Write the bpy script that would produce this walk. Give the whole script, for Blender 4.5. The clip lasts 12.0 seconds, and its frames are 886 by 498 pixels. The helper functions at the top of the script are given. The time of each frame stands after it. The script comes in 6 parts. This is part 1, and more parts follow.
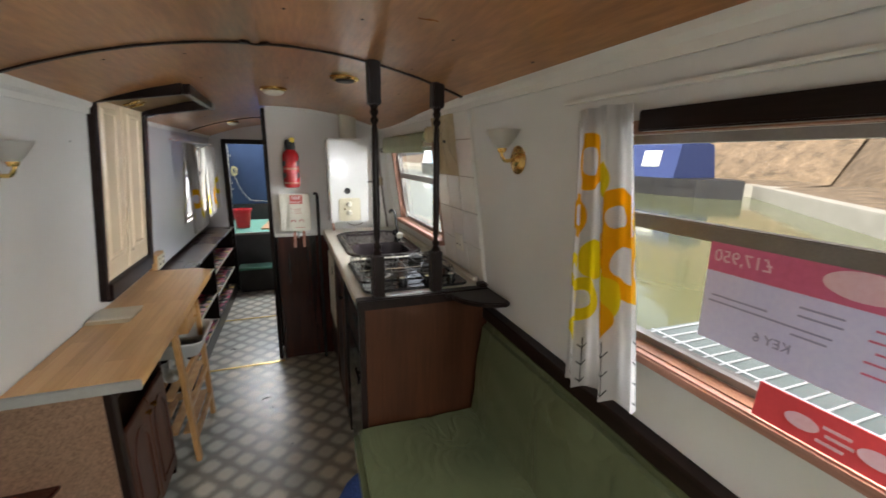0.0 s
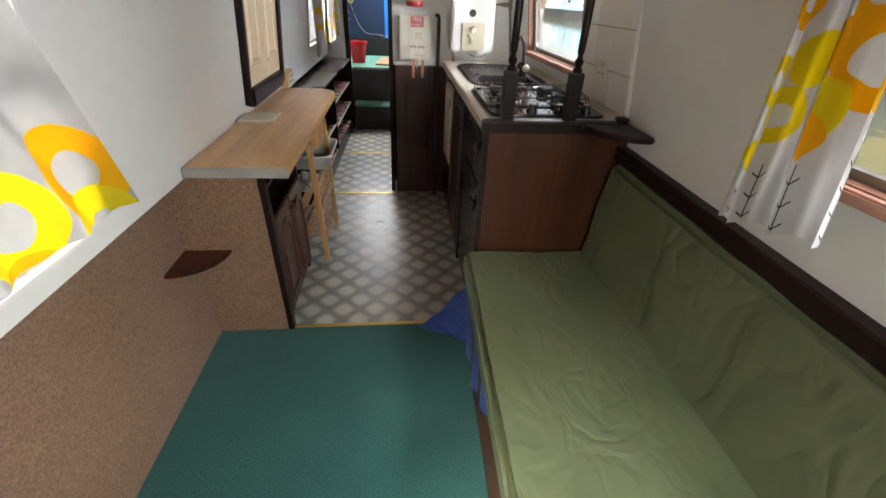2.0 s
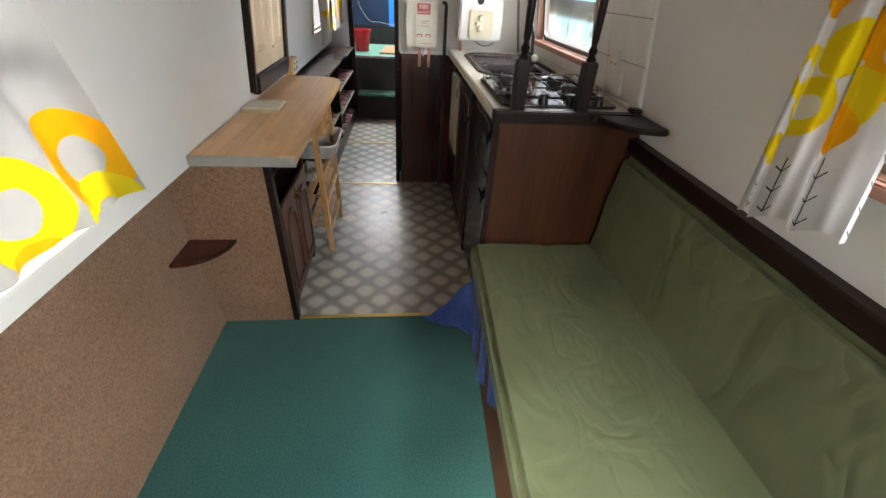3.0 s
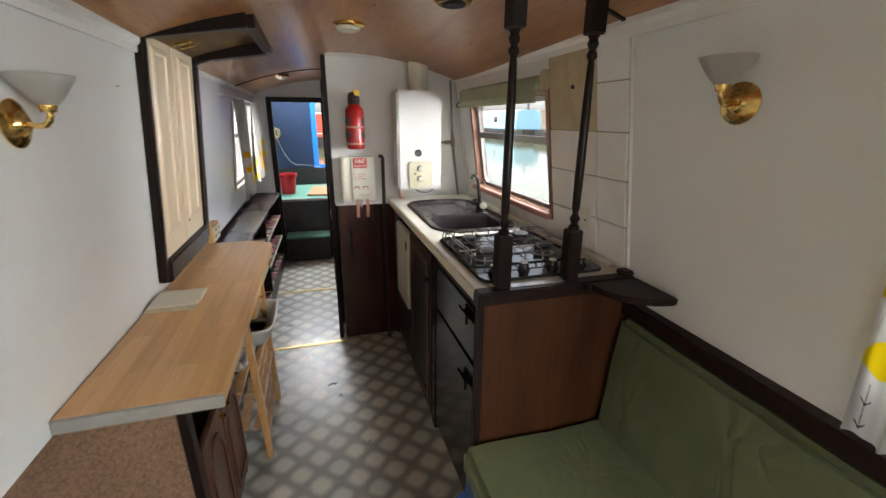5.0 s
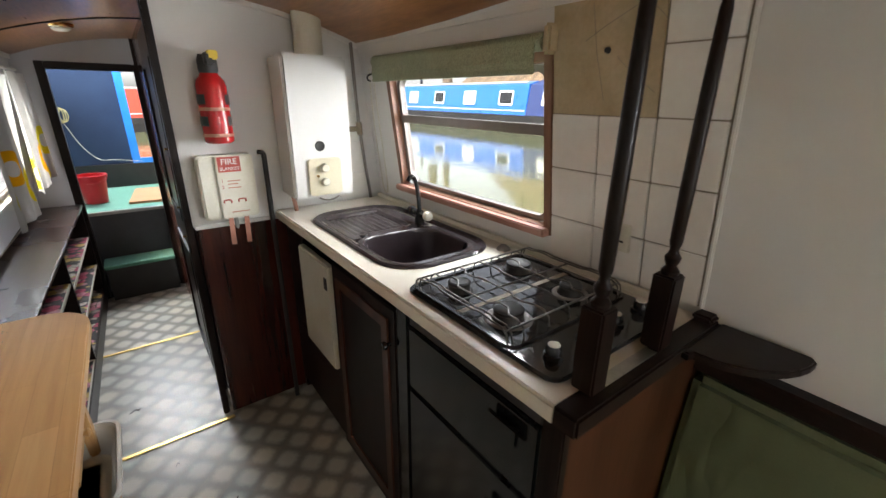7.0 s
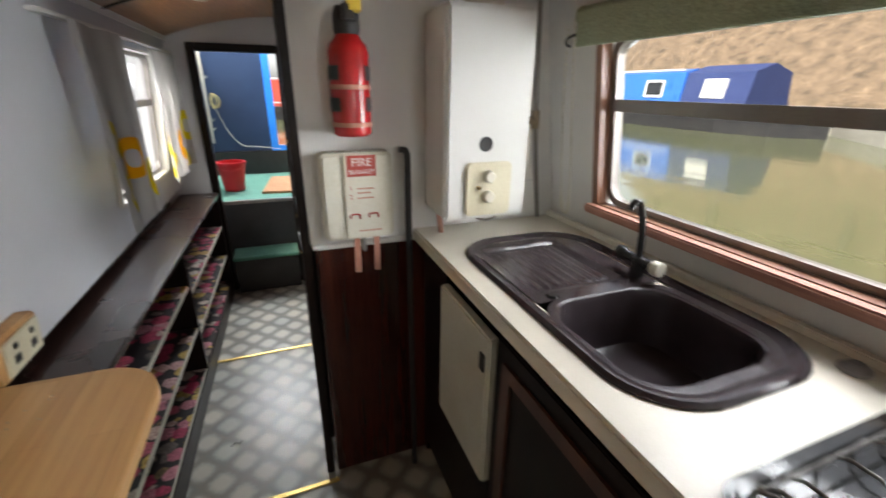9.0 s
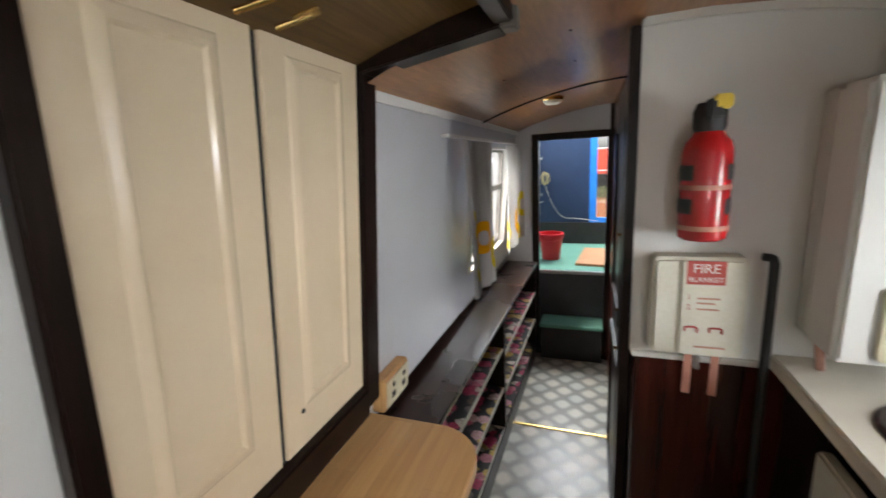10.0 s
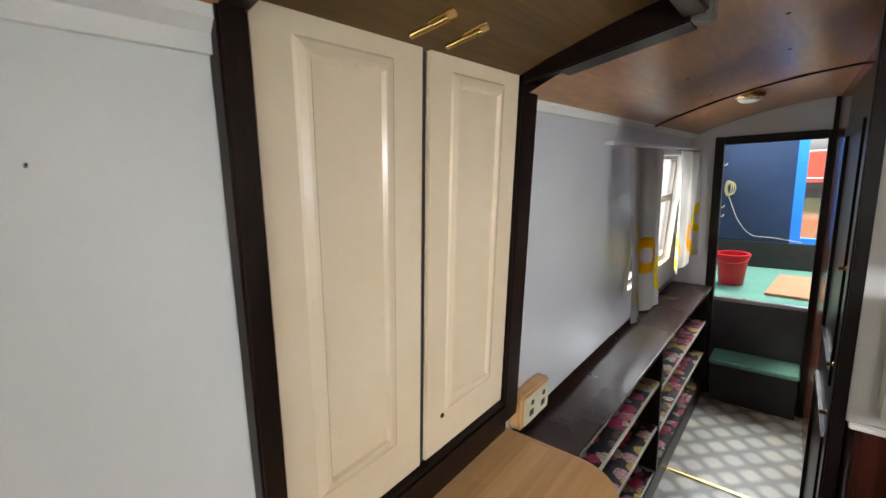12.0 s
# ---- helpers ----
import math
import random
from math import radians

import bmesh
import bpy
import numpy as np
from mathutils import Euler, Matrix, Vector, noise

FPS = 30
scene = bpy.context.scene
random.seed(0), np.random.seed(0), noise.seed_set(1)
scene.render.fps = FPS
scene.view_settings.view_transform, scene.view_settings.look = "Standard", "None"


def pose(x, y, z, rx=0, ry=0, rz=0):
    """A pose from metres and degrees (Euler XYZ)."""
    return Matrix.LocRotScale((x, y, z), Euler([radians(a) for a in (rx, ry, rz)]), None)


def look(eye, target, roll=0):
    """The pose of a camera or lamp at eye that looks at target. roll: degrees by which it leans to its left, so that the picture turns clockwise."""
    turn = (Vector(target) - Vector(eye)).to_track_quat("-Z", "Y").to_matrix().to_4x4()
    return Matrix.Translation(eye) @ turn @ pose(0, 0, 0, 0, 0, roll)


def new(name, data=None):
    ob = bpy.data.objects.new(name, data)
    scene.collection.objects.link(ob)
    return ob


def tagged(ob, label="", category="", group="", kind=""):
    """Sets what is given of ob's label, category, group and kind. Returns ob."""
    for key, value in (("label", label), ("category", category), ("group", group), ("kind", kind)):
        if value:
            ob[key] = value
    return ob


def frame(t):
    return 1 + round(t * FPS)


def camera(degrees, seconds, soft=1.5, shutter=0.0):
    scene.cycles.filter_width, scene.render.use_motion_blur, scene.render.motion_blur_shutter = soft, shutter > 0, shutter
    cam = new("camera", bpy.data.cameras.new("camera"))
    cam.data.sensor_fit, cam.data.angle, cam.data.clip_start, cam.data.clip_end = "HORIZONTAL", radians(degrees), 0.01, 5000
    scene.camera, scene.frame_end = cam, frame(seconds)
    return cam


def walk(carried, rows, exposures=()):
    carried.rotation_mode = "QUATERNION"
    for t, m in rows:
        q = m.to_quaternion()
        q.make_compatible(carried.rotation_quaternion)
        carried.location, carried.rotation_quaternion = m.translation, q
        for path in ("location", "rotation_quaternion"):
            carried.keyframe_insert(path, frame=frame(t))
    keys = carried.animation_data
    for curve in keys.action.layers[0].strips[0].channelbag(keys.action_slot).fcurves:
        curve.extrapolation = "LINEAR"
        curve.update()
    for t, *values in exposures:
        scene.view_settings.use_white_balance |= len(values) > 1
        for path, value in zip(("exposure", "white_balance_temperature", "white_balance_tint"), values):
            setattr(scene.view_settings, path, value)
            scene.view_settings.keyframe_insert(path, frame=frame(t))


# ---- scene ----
cam = camera(93.8, 12.0, shutter=0.3)
EXPOSURES = [(0.0, 1.55), (2.5, 1.75), (4.5, 1.85), (6.5, 1.9), (8.5, 1.75), (9.0, 1.55), (9.5, 1.45), (10.0, 1.55), (11.0, 1.7), (12.0, 1.75)]
PATH = [
    (0, (0.224, 0.059, 1.549), (0.902, 1.889, 1.112), 0.7),
    (0.5, (0.168, 0.054, 1.525), (0.571, 1.939, 0.992), 1.1),
    (1, (0.142, 0.071, 1.476), (0.421, 1.928, 0.786), 1.9),
    (1.5, (0.136, 0.077, 1.425), (0.36, 1.854, 0.534), 2.3),
    (2, (0.131, 0.078, 1.384), (0.337, 1.774, 0.344), 2.8),
    (2.5, (0.119, 0.084, 1.366), (0.318, 1.738, 0.26), 3.4),
    (2.7, (0.111, 0.086, 1.364), (0.311, 1.742, 0.261), 3.5),
    (4.3, (0.044, 0.311, 1.471), (0.405, 2.147, 0.765), 1.7),
    (4.5, (0.018, 0.37, 1.474), (0.436, 2.216, 0.828), 1.4),
    (5, (0.01, 0.521, 1.499), (0.559, 2.349, 0.903), 0.5),
    (5.5, (0.016, 0.746, 1.502), (0.728, 2.52, 0.915), 0.2),
    (6, (0.003, 0.908, 1.508), (0.916, 2.593, 0.934), 1.4),
    (6.5, (-0.046, 1.118, 1.507), (1.032, 2.69, 0.902), 0.5),
    (6.7, (-0.077, 1.186, 1.509), (1.054, 2.707, 0.871), 0.2),
    (8.3, (0.092, 1.704, 1.425), (1.154, 3.178, 0.589), 2.8),
    (8.5, (0.101, 1.79, 1.431), (1.09, 3.318, 0.603), 2.4),
    (9, (0.047, 1.951, 1.451), (0.722, 3.69, 0.73), 0.8),
    (9.5, (0.001, 2.025, 1.504), (0.02, 3.941, 0.931), -1.8),
    (10, (-0.014, 2.019, 1.546), (-0.683, 3.858, 1.132), -3.1),
    (10.5, (-0.022, 1.986, 1.562), (-1.064, 3.659, 1.226), -3.3),
    (11, (-0.023, 1.973, 1.572), (-1.221, 3.542, 1.253), -3.0),
    (11.5, (-0.028, 1.987, 1.572), (-1.321, 3.477, 1.243), -2.7),
    (12, (-0.033, 2.041, 1.565), (-1.307, 3.539, 1.201), -2.6),
]
walk(cam, [(t, look(eye, target, roll)) for t, eye, target, roll in PATH], EXPOSURES)

# ---------------------------------------------------------------- world and light
world = bpy.data.worlds.new("sky")
scene.world = world
world.use_nodes = True
wn = world.node_tree
sky = wn.nodes.new("ShaderNodeTexSky")
sky.sky_type = "NISHITA"
sky.sun_disc = False
sky.sun_elevation, sky.sun_rotation = radians(44), radians(247)
sky.air_density, sky.dust_density = 1.0, 3.0
wn.nodes["Background"].inputs["Strength"].default_value = 0.15
haze = wn.nodes.new("ShaderNodeHueSaturation")
haze.inputs["Saturation"].default_value = 0.3
wn.links.new(sky.outputs[0], haze.inputs["Color"])
wn.links.new(haze.outputs[0], wn.nodes["Background"].inputs["Color"])

sun_data = bpy.data.lights.new("sun", "SUN")
sun_data.energy, sun_data.angle, sun_data.color = 2.2, radians(20), (1.0, 0.96, 0.9)
sun = new("sun", sun_data)
sun.matrix_world = look((-7, -3, 7.5), (0, 0, 0))


def window_light(name, place, toward, width, height, watts, color=(0.94, 0.97, 1.0)):
    data = bpy.data.lights.new(name, "AREA")
    data.shape, data.size, data.size_y = "RECTANGLE", width, height
    data.energy, data.color = watts, color
    ob = new(name, data)
    ob.matrix_world = look(place, toward)
    return ob


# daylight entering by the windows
window_light("lounge_window_light", (1.05, -0.16, 1.375), (0.36, 0.28, 0.30), 0.80, 0.36, 15.5)
window_light("galley_window_light", (1.86, 2.06, 1.45), (0.0, 2.25, 1.05), 0.52, 1.0, 13)
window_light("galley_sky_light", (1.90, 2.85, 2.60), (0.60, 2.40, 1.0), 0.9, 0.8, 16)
window_light("stern_door_light", (-0.12, 6.30, 2.12), (-0.12, 3.6, 0.2), 1.0, 0.6, 25)
window_light("left_window_light", (-0.545, -0.45, 1.18), (0.75, 0.0, 0.30), 0.9, 0.6, 0.4)
window_light("corridor_window_light", (-0.70, 4.39, 1.28), (1.0, 4.39, 0.9), 0.85, 0.55, 2.0)



# ---------------------------------------------------------------- materials
def mat_new(name):
    m = bpy.data.materials.new(name)
    m.use_nodes = True
    return m, m.node_tree, m.node_tree.nodes["Principled BSDF"]


def nd(nt, kind, **inputs):
    n = nt.nodes.new(kind)
    for k, v in inputs.items():
        n.inputs[k.replace("_", " ")].default_value = v
    return n


def ramp(nt, fac, stops):
    r = nt.nodes.new("ShaderNodeValToRGB")
    el = r.color_ramp.elements
    while len(el) < len(stops):
        el.new(0.5)
    for e, (p, c) in zip(el, stops):
        e.position, e.color = p, (*c, 1)
    nt.links.new(fac, r.inputs[0])
    return r.outputs[0]


def mapped(nt, scale=(1, 1, 1), source="Object", rot=(0, 0, 0)):
    tc = nt.nodes.new("ShaderNodeTexCoord")
    mp = nt.nodes.new("ShaderNodeMapping")
    mp.inputs["Scale"].default_value = scale
    mp.inputs["Rotation"].default_value = rot
    nt.links.new(tc.outputs[source], mp.inputs[0])
    return mp.outputs[0]


def world_pos(nt, scale=(1, 1, 1), rot=(0, 0, 0)):
    g = nt.nodes.new("ShaderNodeNewGeometry")
    mp = nt.nodes.new("ShaderNodeMapping")
    mp.inputs["Scale"].default_value = scale
    mp.inputs["Rotation"].default_value = rot
    nt.links.new(g.outputs["Position"], mp.inputs[0])
    return mp.outputs[0]


def noise_out(nt, vec, scale, detail=4, rough=0.55):
    n = nd(nt, "ShaderNodeTexNoise", Scale=scale, Detail=detail, Roughness=rough)
    nt.links.new(vec, n.inputs["Vector"])
    return n.outputs["Fac"]


def mix(nt, fac, a, b, mode="MIX"):
    m = nt.nodes.new("ShaderNodeMix")
    m.data_type, m.blend_type = "RGBA", mode
    for sock, v in ((m.inputs[0], fac), (m.inputs[6], a), (m.inputs[7], b)):
        if isinstance(v, (int, float)):
            sock.default_value = v
        elif isinstance(v, tuple):
            sock.default_value = (*v, 1)
        else:
            nt.links.new(v, sock)
    return m.outputs[2]


def math_(nt, op, a, b=0.0, c=0.0):
    m = nt.nodes.new("ShaderNodeMath")
    m.operation = op
    for sock, v in zip(m.inputs, (a, b, c)):
        if isinstance(v, (int, float)):
            sock.default_value = v
        else:
            nt.links.new(v, sock)
    return m.outputs[0]


def bump(nt, bsdf, height, strength=0.2, distance=0.002):
    b = nd(nt, "ShaderNodeBump", Strength=strength, Distance=distance)
    nt.links.new(height, b.inputs["Height"])
    nt.links.new(b.outputs[0], bsdf.inputs["Normal"])


def surface(name, a, b, rough=0.5, scale=6.0, fine=120.0, metal=0.0, relief=0.15, spread=0.08, specular=0.5, coat=0.0, grain=0.12):
    """Two-scale variation between colours a and b, roughness variation and fine relief."""
    m, nt, p = mat_new(name)
    v = world_pos(nt)
    big, small = noise_out(nt, v, scale, 5), noise_out(nt, v, fine, 3)
    col = mix(nt, ramp(nt, big, [(0.3, (0, 0, 0)), (0.7, (1, 1, 1))]), a, b)
    col = mix(nt, grain, col, ramp(nt, small, [(0.3, (0.3, 0.3, 0.3)), (0.7, (0.8, 0.8, 0.8))]), "OVERLAY")
    nt.links.new(col, p.inputs["Base Color"])
    r = math_(nt, "MULTIPLY_ADD", big, spread * 2, rough - spread)
    nt.links.new(r, p.inputs["Roughness"])
    p.inputs["Metallic"].default_value = metal
    p.inputs["Specular IOR Level"].default_value = specular
    p.inputs["Coat Weight"].default_value = coat
    p.inputs["Coat Roughness"].default_value = 0.12
    bump(nt, p, small, relief)
    return m


def wood(name, a, b, dark, rough=0.35, axis=1, coat=0.0, ring=22.0, relief=0.12, spread=0.06, stretch=0.05, specular=0.5):
    """Grain stretched along one axis."""
    m, nt, p = mat_new(name)
    sc = [1.0, 1.0, 1.0]
    sc[axis] = stretch
    v = world_pos(nt, tuple(sc))
    g = noise_out(nt, v, ring, 8, 0.62)
    f = noise_out(nt, v, ring * 9, 4, 0.6)
    big = noise_out(nt, world_pos(nt), 3.2, 4)
    col = ramp(nt, g, [(0.28, dark), (0.46, a), (0.62, b), (0.8, a)])
    col = mix(nt, 0.25, col, ramp(nt, f, [(0.35, (0.2, 0.2, 0.2)), (0.65, (0.75, 0.75, 0.75))]), "OVERLAY")
    col = mix(nt, 0.3, col, ramp(nt, big, [(0.3, (0.3, 0.3, 0.3)), (0.7, (0.7, 0.7, 0.7))]), "OVERLAY")
    nt.links.new(col, p.inputs["Base Color"])
    nt.links.new(math_(nt, "MULTIPLY_ADD", big, spread * 2, rough - spread), p.inputs["Roughness"])
    p.inputs["Coat Weight"].default_value = coat
    p.inputs["Coat Roughness"].default_value = 0.1
    p.inputs["Specular IOR Level"].default_value = specular
    bump(nt, p, f, relief, 0.0012)
    return m


def weave(name, a, b, scale=900.0, rough=0.9, relief=0.5, blotch=5.0, sheen=0.2):
    m, nt, p = mat_new(name)
    v = world_pos(nt)
    fine = noise_out(nt, v, scale * 0.35, 2)
    big = noise_out(nt, v, blotch, 5)
    col = mix(nt, ramp(nt, big, [(0.3, (0, 0, 0)), (0.7, (1, 1, 1))]), a, b)
    col = mix(nt, 0.45, col, ramp(nt, fine, [(0.3, (0.15, 0.15, 0.15)), (0.7, (0.85, 0.85, 0.85))]), "OVERLAY")
    nt.links.new(col, p.inputs["Base Color"])
    p.inputs["Roughness"].default_value = rough
    p.inputs["Sheen Weight"].default_value = sheen
    p.inputs["Specular IOR Level"].default_value = 0.2
    bump(nt, p, fine, relief, 0.003)
    return m


M_WALL = surface("wall_paint", (0.73, 0.725, 0.70), (0.69, 0.685, 0.655), 0.42, 2.5, 160, relief=0.10, specular=0.4, grain=0.03)
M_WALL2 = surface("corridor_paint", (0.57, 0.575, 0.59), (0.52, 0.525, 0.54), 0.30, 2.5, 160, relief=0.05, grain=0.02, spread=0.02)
M_TRIM = surface("white_gloss_trim", (0.78, 0.77, 0.73), (0.72, 0.71, 0.67), 0.3, 5, 90, relief=0.06, grain=0.03)
M_CREAM = surface("cream_gloss_paint", (0.76, 0.63, 0.45), (0.70, 0.56, 0.38), 0.24, 3, 70, relief=0.08, coat=0.3, grain=0.03)
M_CEIL = wood("varnished_ply", (0.35, 0.155, 0.055), (0.41, 0.195, 0.075), (0.24, 0.10, 0.035), 0.30, 1, 0.10, 9, 0.012, stretch=0.12)
M_DARK = wood("dark_stained_wood", (0.012, 0.006, 0.0045), (0.017, 0.0085, 0.006), (0.007, 0.004, 0.0033), 0.34, 1, 0.0, 20, specular=0.18)
M_DARKZ = wood("dark_stained_upright", (0.011, 0.006, 0.0045), (0.016, 0.008, 0.006), (0.007, 0.004, 0.0033), 0.32, 2, 0.0, 20, specular=0.18)
M_SHELFTOP = wood("dark_red_gloss_wood", (0.030, 0.013, 0.010), (0.042, 0.018, 0.013), (0.018, 0.008, 0.007), 0.28, 1, 0.2, 20, specular=0.5)
M_MAHOG = wood("red_varnished_panel", (0.048, 0.010, 0.006), (0.085, 0.017, 0.009), (0.020, 0.005, 0.003), 0.24, 2, 0.35, 12)
M_PANEL = wood("brown_veneer", (0.046, 0.016, 0.006), (0.060, 0.021, 0.008), (0.034, 0.011, 0.0045), 0.45, 2, 0.0, 10, specular=0.2)
M_CUPB = wood("cupboard_door_wood", (0.065, 0.022, 0.013), (0.095, 0.033, 0.018), (0.032, 0.012, 0.007), 0.33, 2, 0.2, 14)
M_PINE = wood("pine", (0.50, 0.27, 0.10), (0.58, 0.34, 0.14), (0.36, 0.17, 0.06), 0.4, 2, 0.1, 14)
M_SILL = wood("pinkish_sill_wood", (0.36, 0.17, 0.12), (0.44, 0.23, 0.17), (0.24, 0.10, 0.07), 0.4, 1, 0.1, 16)
M_FRAMEWOOD = wood("window_frame_wood", (0.19, 0.085, 0.045), (0.24, 0.11, 0.06), (0.12, 0.05, 0.026), 0.4, 2, 0.1, 16)
M_LINING = weave("brown_lining_carpet", (0.20, 0.115, 0.068), (0.235, 0.14, 0.085), 420, 0.95, 0.6, 3.0)
M_TEAL = weave("teal_carpet", (0.022, 0.086, 0.076), (0.029, 0.106, 0.092), 500, 0.98, 0.8, 2.5)
M_STEPGREEN = weave("green_step_carpet", (0.10, 0.27, 0.20), (0.14, 0.33, 0.25), 400, 0.95, 0.6, 5)
M_SEAT = surface("olive_vinyl_cloth", (0.086, 0.102, 0.050), (0.114, 0.130, 0.066), 0.36, 5, 300, relief=0.10, spread=0.1)
snt, sp = M_SEAT.node_tree, M_SEAT.node_tree.nodes["Principled BSDF"]
wr = nd(snt, "ShaderNodeTexNoise", Scale=7.5, Detail=2.2, Distortion=1.1)
snt.links.new(world_pos(snt, (0.9, 0.55, 0.3), (0.2, 0.1, 0.5)), wr.inputs["Vector"])
crease = math_(snt, "MINIMUM", math_(snt, "ABSOLUTE", math_(snt, "SUBTRACT", wr.outputs["Fac"], 0.5)), 0.10)
bump(snt, sp, crease, 0.5, 0.05)
M_BLUE = weave("blue_cloth", (0.06, 0.12, 0.42), (0.09, 0.17, 0.52), 500, 0.85, 0.3, 8)
M_WORK = surface("cream_worktop", (0.66, 0.62, 0.52), (0.60, 0.56, 0.47), 0.34, 8, 240, relief=0.05)
M_GREYEDGE = surface("grey_desk_edge", (0.22, 0.21, 0.19), (0.27, 0.26, 0.23), 0.5, 12, 160)
M_TILE = surface("white_glazed_tile", (0.82, 0.80, 0.75), (0.77, 0.75, 0.70), 0.13, 9, 50, relief=0.05, coat=0.4)
M_GROUT = surface("stained_grout", (0.22, 0.19, 0.15), (0.32, 0.28, 0.22), 0.85, 14, 200)
M_PLASTER = surface("bare_beige_plaster", (0.42, 0.33, 0.19), (0.52, 0.44, 0.29), 0.8, 9, 80, relief=0.4)
M_SINK = surface("brown_composite_sink", (0.030, 0.022, 0.025), (0.042, 0.033, 0.036), 0.17, 10, 500, relief=0.05)
M_BLACK = surface("black_enamel", (0.012, 0.012, 0.013), (0.02, 0.02, 0.02), 0.16, 8, 200, relief=0.03)
M_HOB = surface("black_hob_enamel", (0.018, 0.017, 0.017), (0.03, 0.028, 0.026), 0.09, 12, 120, relief=0.05)
M_MATTBLACK = surface("matt_black", (0.015, 0.014, 0.014), (0.028, 0.026, 0.025), 0.6, 8, 200)
M_STEEL = surface("worn_steel", (0.52, 0.51, 0.49), (0.40, 0.39, 0.37), 0.3, 20, 200, metal=1.0, relief=0.05)
M_ALU = surface("dull_aluminium", (0.20, 0.18, 0.165), (0.25, 0.23, 0.21), 0.42, 10, 200, metal=0.6)
M_BRASS = surface("polished_brass", (0.72, 0.49, 0.17), (0.60, 0.38, 0.12), 0.2, 20, 200, metal=1.0, relief=0.04)
M_GOLD = surface("brass_floor_strip", (0.75, 0.56, 0.20), (0.62, 0.44, 0.15), 0.35, 14, 200, metal=0.85)
M_ENAMEL = surface("white_enamel", (0.70, 0.70, 0.67), (0.66, 0.66, 0.62), 0.2, 3, 120, relief=0.02, coat=0.4, grain=0.03)
M_IVORY = surface("ivory_plastic", (0.62, 0.58, 0.42), (0.55, 0.50, 0.35), 0.4, 6, 120)
M_OFFWHITE = surface("yellowed_white_plastic", (0.66, 0.64, 0.54), (0.60, 0.57, 0.46), 0.4, 6, 120)
M_RED = surface("red_enamel", (0.42, 0.012, 0.014), (0.36, 0.010, 0.012), 0.22, 6, 120, relief=0.03, coat=0.4)
M_BUCKET = surface("red_plastic", (0.55, 0.012, 0.02), (0.47, 0.010, 0.016), 0.35, 6, 120)
M_YELLOW = surface("yellow_plastic", (0.75, 0.55, 0.05), (0.68, 0.48, 0.04), 0.4, 6, 120)
M_PAPER = surface("white_paper", (0.75, 0.74, 0.70), (0.70, 0.69, 0.65), 0.7, 8, 200)
M_REDINK = surface("red_ink", (0.42, 0.07, 0.05), (0.36, 0.05, 0.04), 0.6, 10, 200)
M_STRAP = surface("faded_pink_strap", (0.42, 0.17, 0.12), (0.52, 0.26, 0.19), 0.8, 12, 400)
M_BLIND = weave("pale_green_blind", (0.30, 0.34, 0.22), (0.36, 0.40, 0.27), 700, 0.85, 0.2, 6)
M_SHADE = surface("frosted_glass_shade", (0.72, 0.71, 0.66), (0.66, 0.65, 0.60), 0.35, 6, 100)
M_CLOUDED = surface("clouded_glass_shade", (0.88, 0.87, 0.84), (0.82, 0.81, 0.78), 0.30, 6, 100)
M_CLOUDED.node_tree.nodes["Principled BSDF"].inputs["Transmission Weight"].default_value = 0.88
M_BOOK = surface("card_cover", (0.62, 0.58, 0.47), (0.56, 0.51, 0.40), 0.5, 9, 180)
M_PAGES = surface("paper_block", (0.50, 0.42, 0.28), (0.40, 0.33, 0.22), 0.8, 20, 500)
M_TARP = surface("navy_painted_board", (0.010, 0.028, 0.075), (0.014, 0.038, 0.095), 0.5, 4, 80, relief=0.2)
M_BRIGHTBLUE = surface("bright_blue_paint", (0.02, 0.20, 0.75), (0.03, 0.25, 0.82), 0.35, 6, 90)
M_MAT = weave("coir_mat", (0.40, 0.20, 0.10), (0.46, 0.25, 0.13), 300, 1.0, 0.9, 10)
M_ROPE = weave("yellow_rope", (0.55, 0.47, 0.20), (0.62, 0.55, 0.28), 700, 0.9, 0.6, 20)
M_CHARCOAL = surface("charcoal_painted_riser", (0.045, 0.045, 0.050), (0.065, 0.065, 0.07), 0.5, 7, 90)


M_WIRE = surface("sooty_wire", (0.10, 0.095, 0.09), (0.22, 0.21, 0.20), 0.32, 30, 200, metal=0.9)
M_BURNER = surface("sooty_burner_metal", (0.030, 0.027, 0.025), (0.075, 0.068, 0.06), 0.4, 30, 200, metal=0.6)
M_LID = wood("dull_olive_board", (0.13, 0.075, 0.028), (0.16, 0.095, 0.036), (0.09, 0.05, 0.018), 0.5, 1, 0.0, 10, specular=0.2)
M_TAPE = surface("aged_tape", (0.22, 0.17, 0.11), (0.30, 0.24, 0.16), 0.6, 30, 200)


def glass_mat():
    m, nt, p = mat_new("window_glass")
    p.inputs["Transmission Weight"].default_value = 1.0
    p.inputs["Roughness"].default_value = 0.0
    p.inputs["IOR"].default_value = 1.12
    v = world_pos(nt)
    bump(nt, p, noise_out(nt, v, 3.0, 2), 0.02, 0.001)
    return m


M_GLASS = glass_mat()


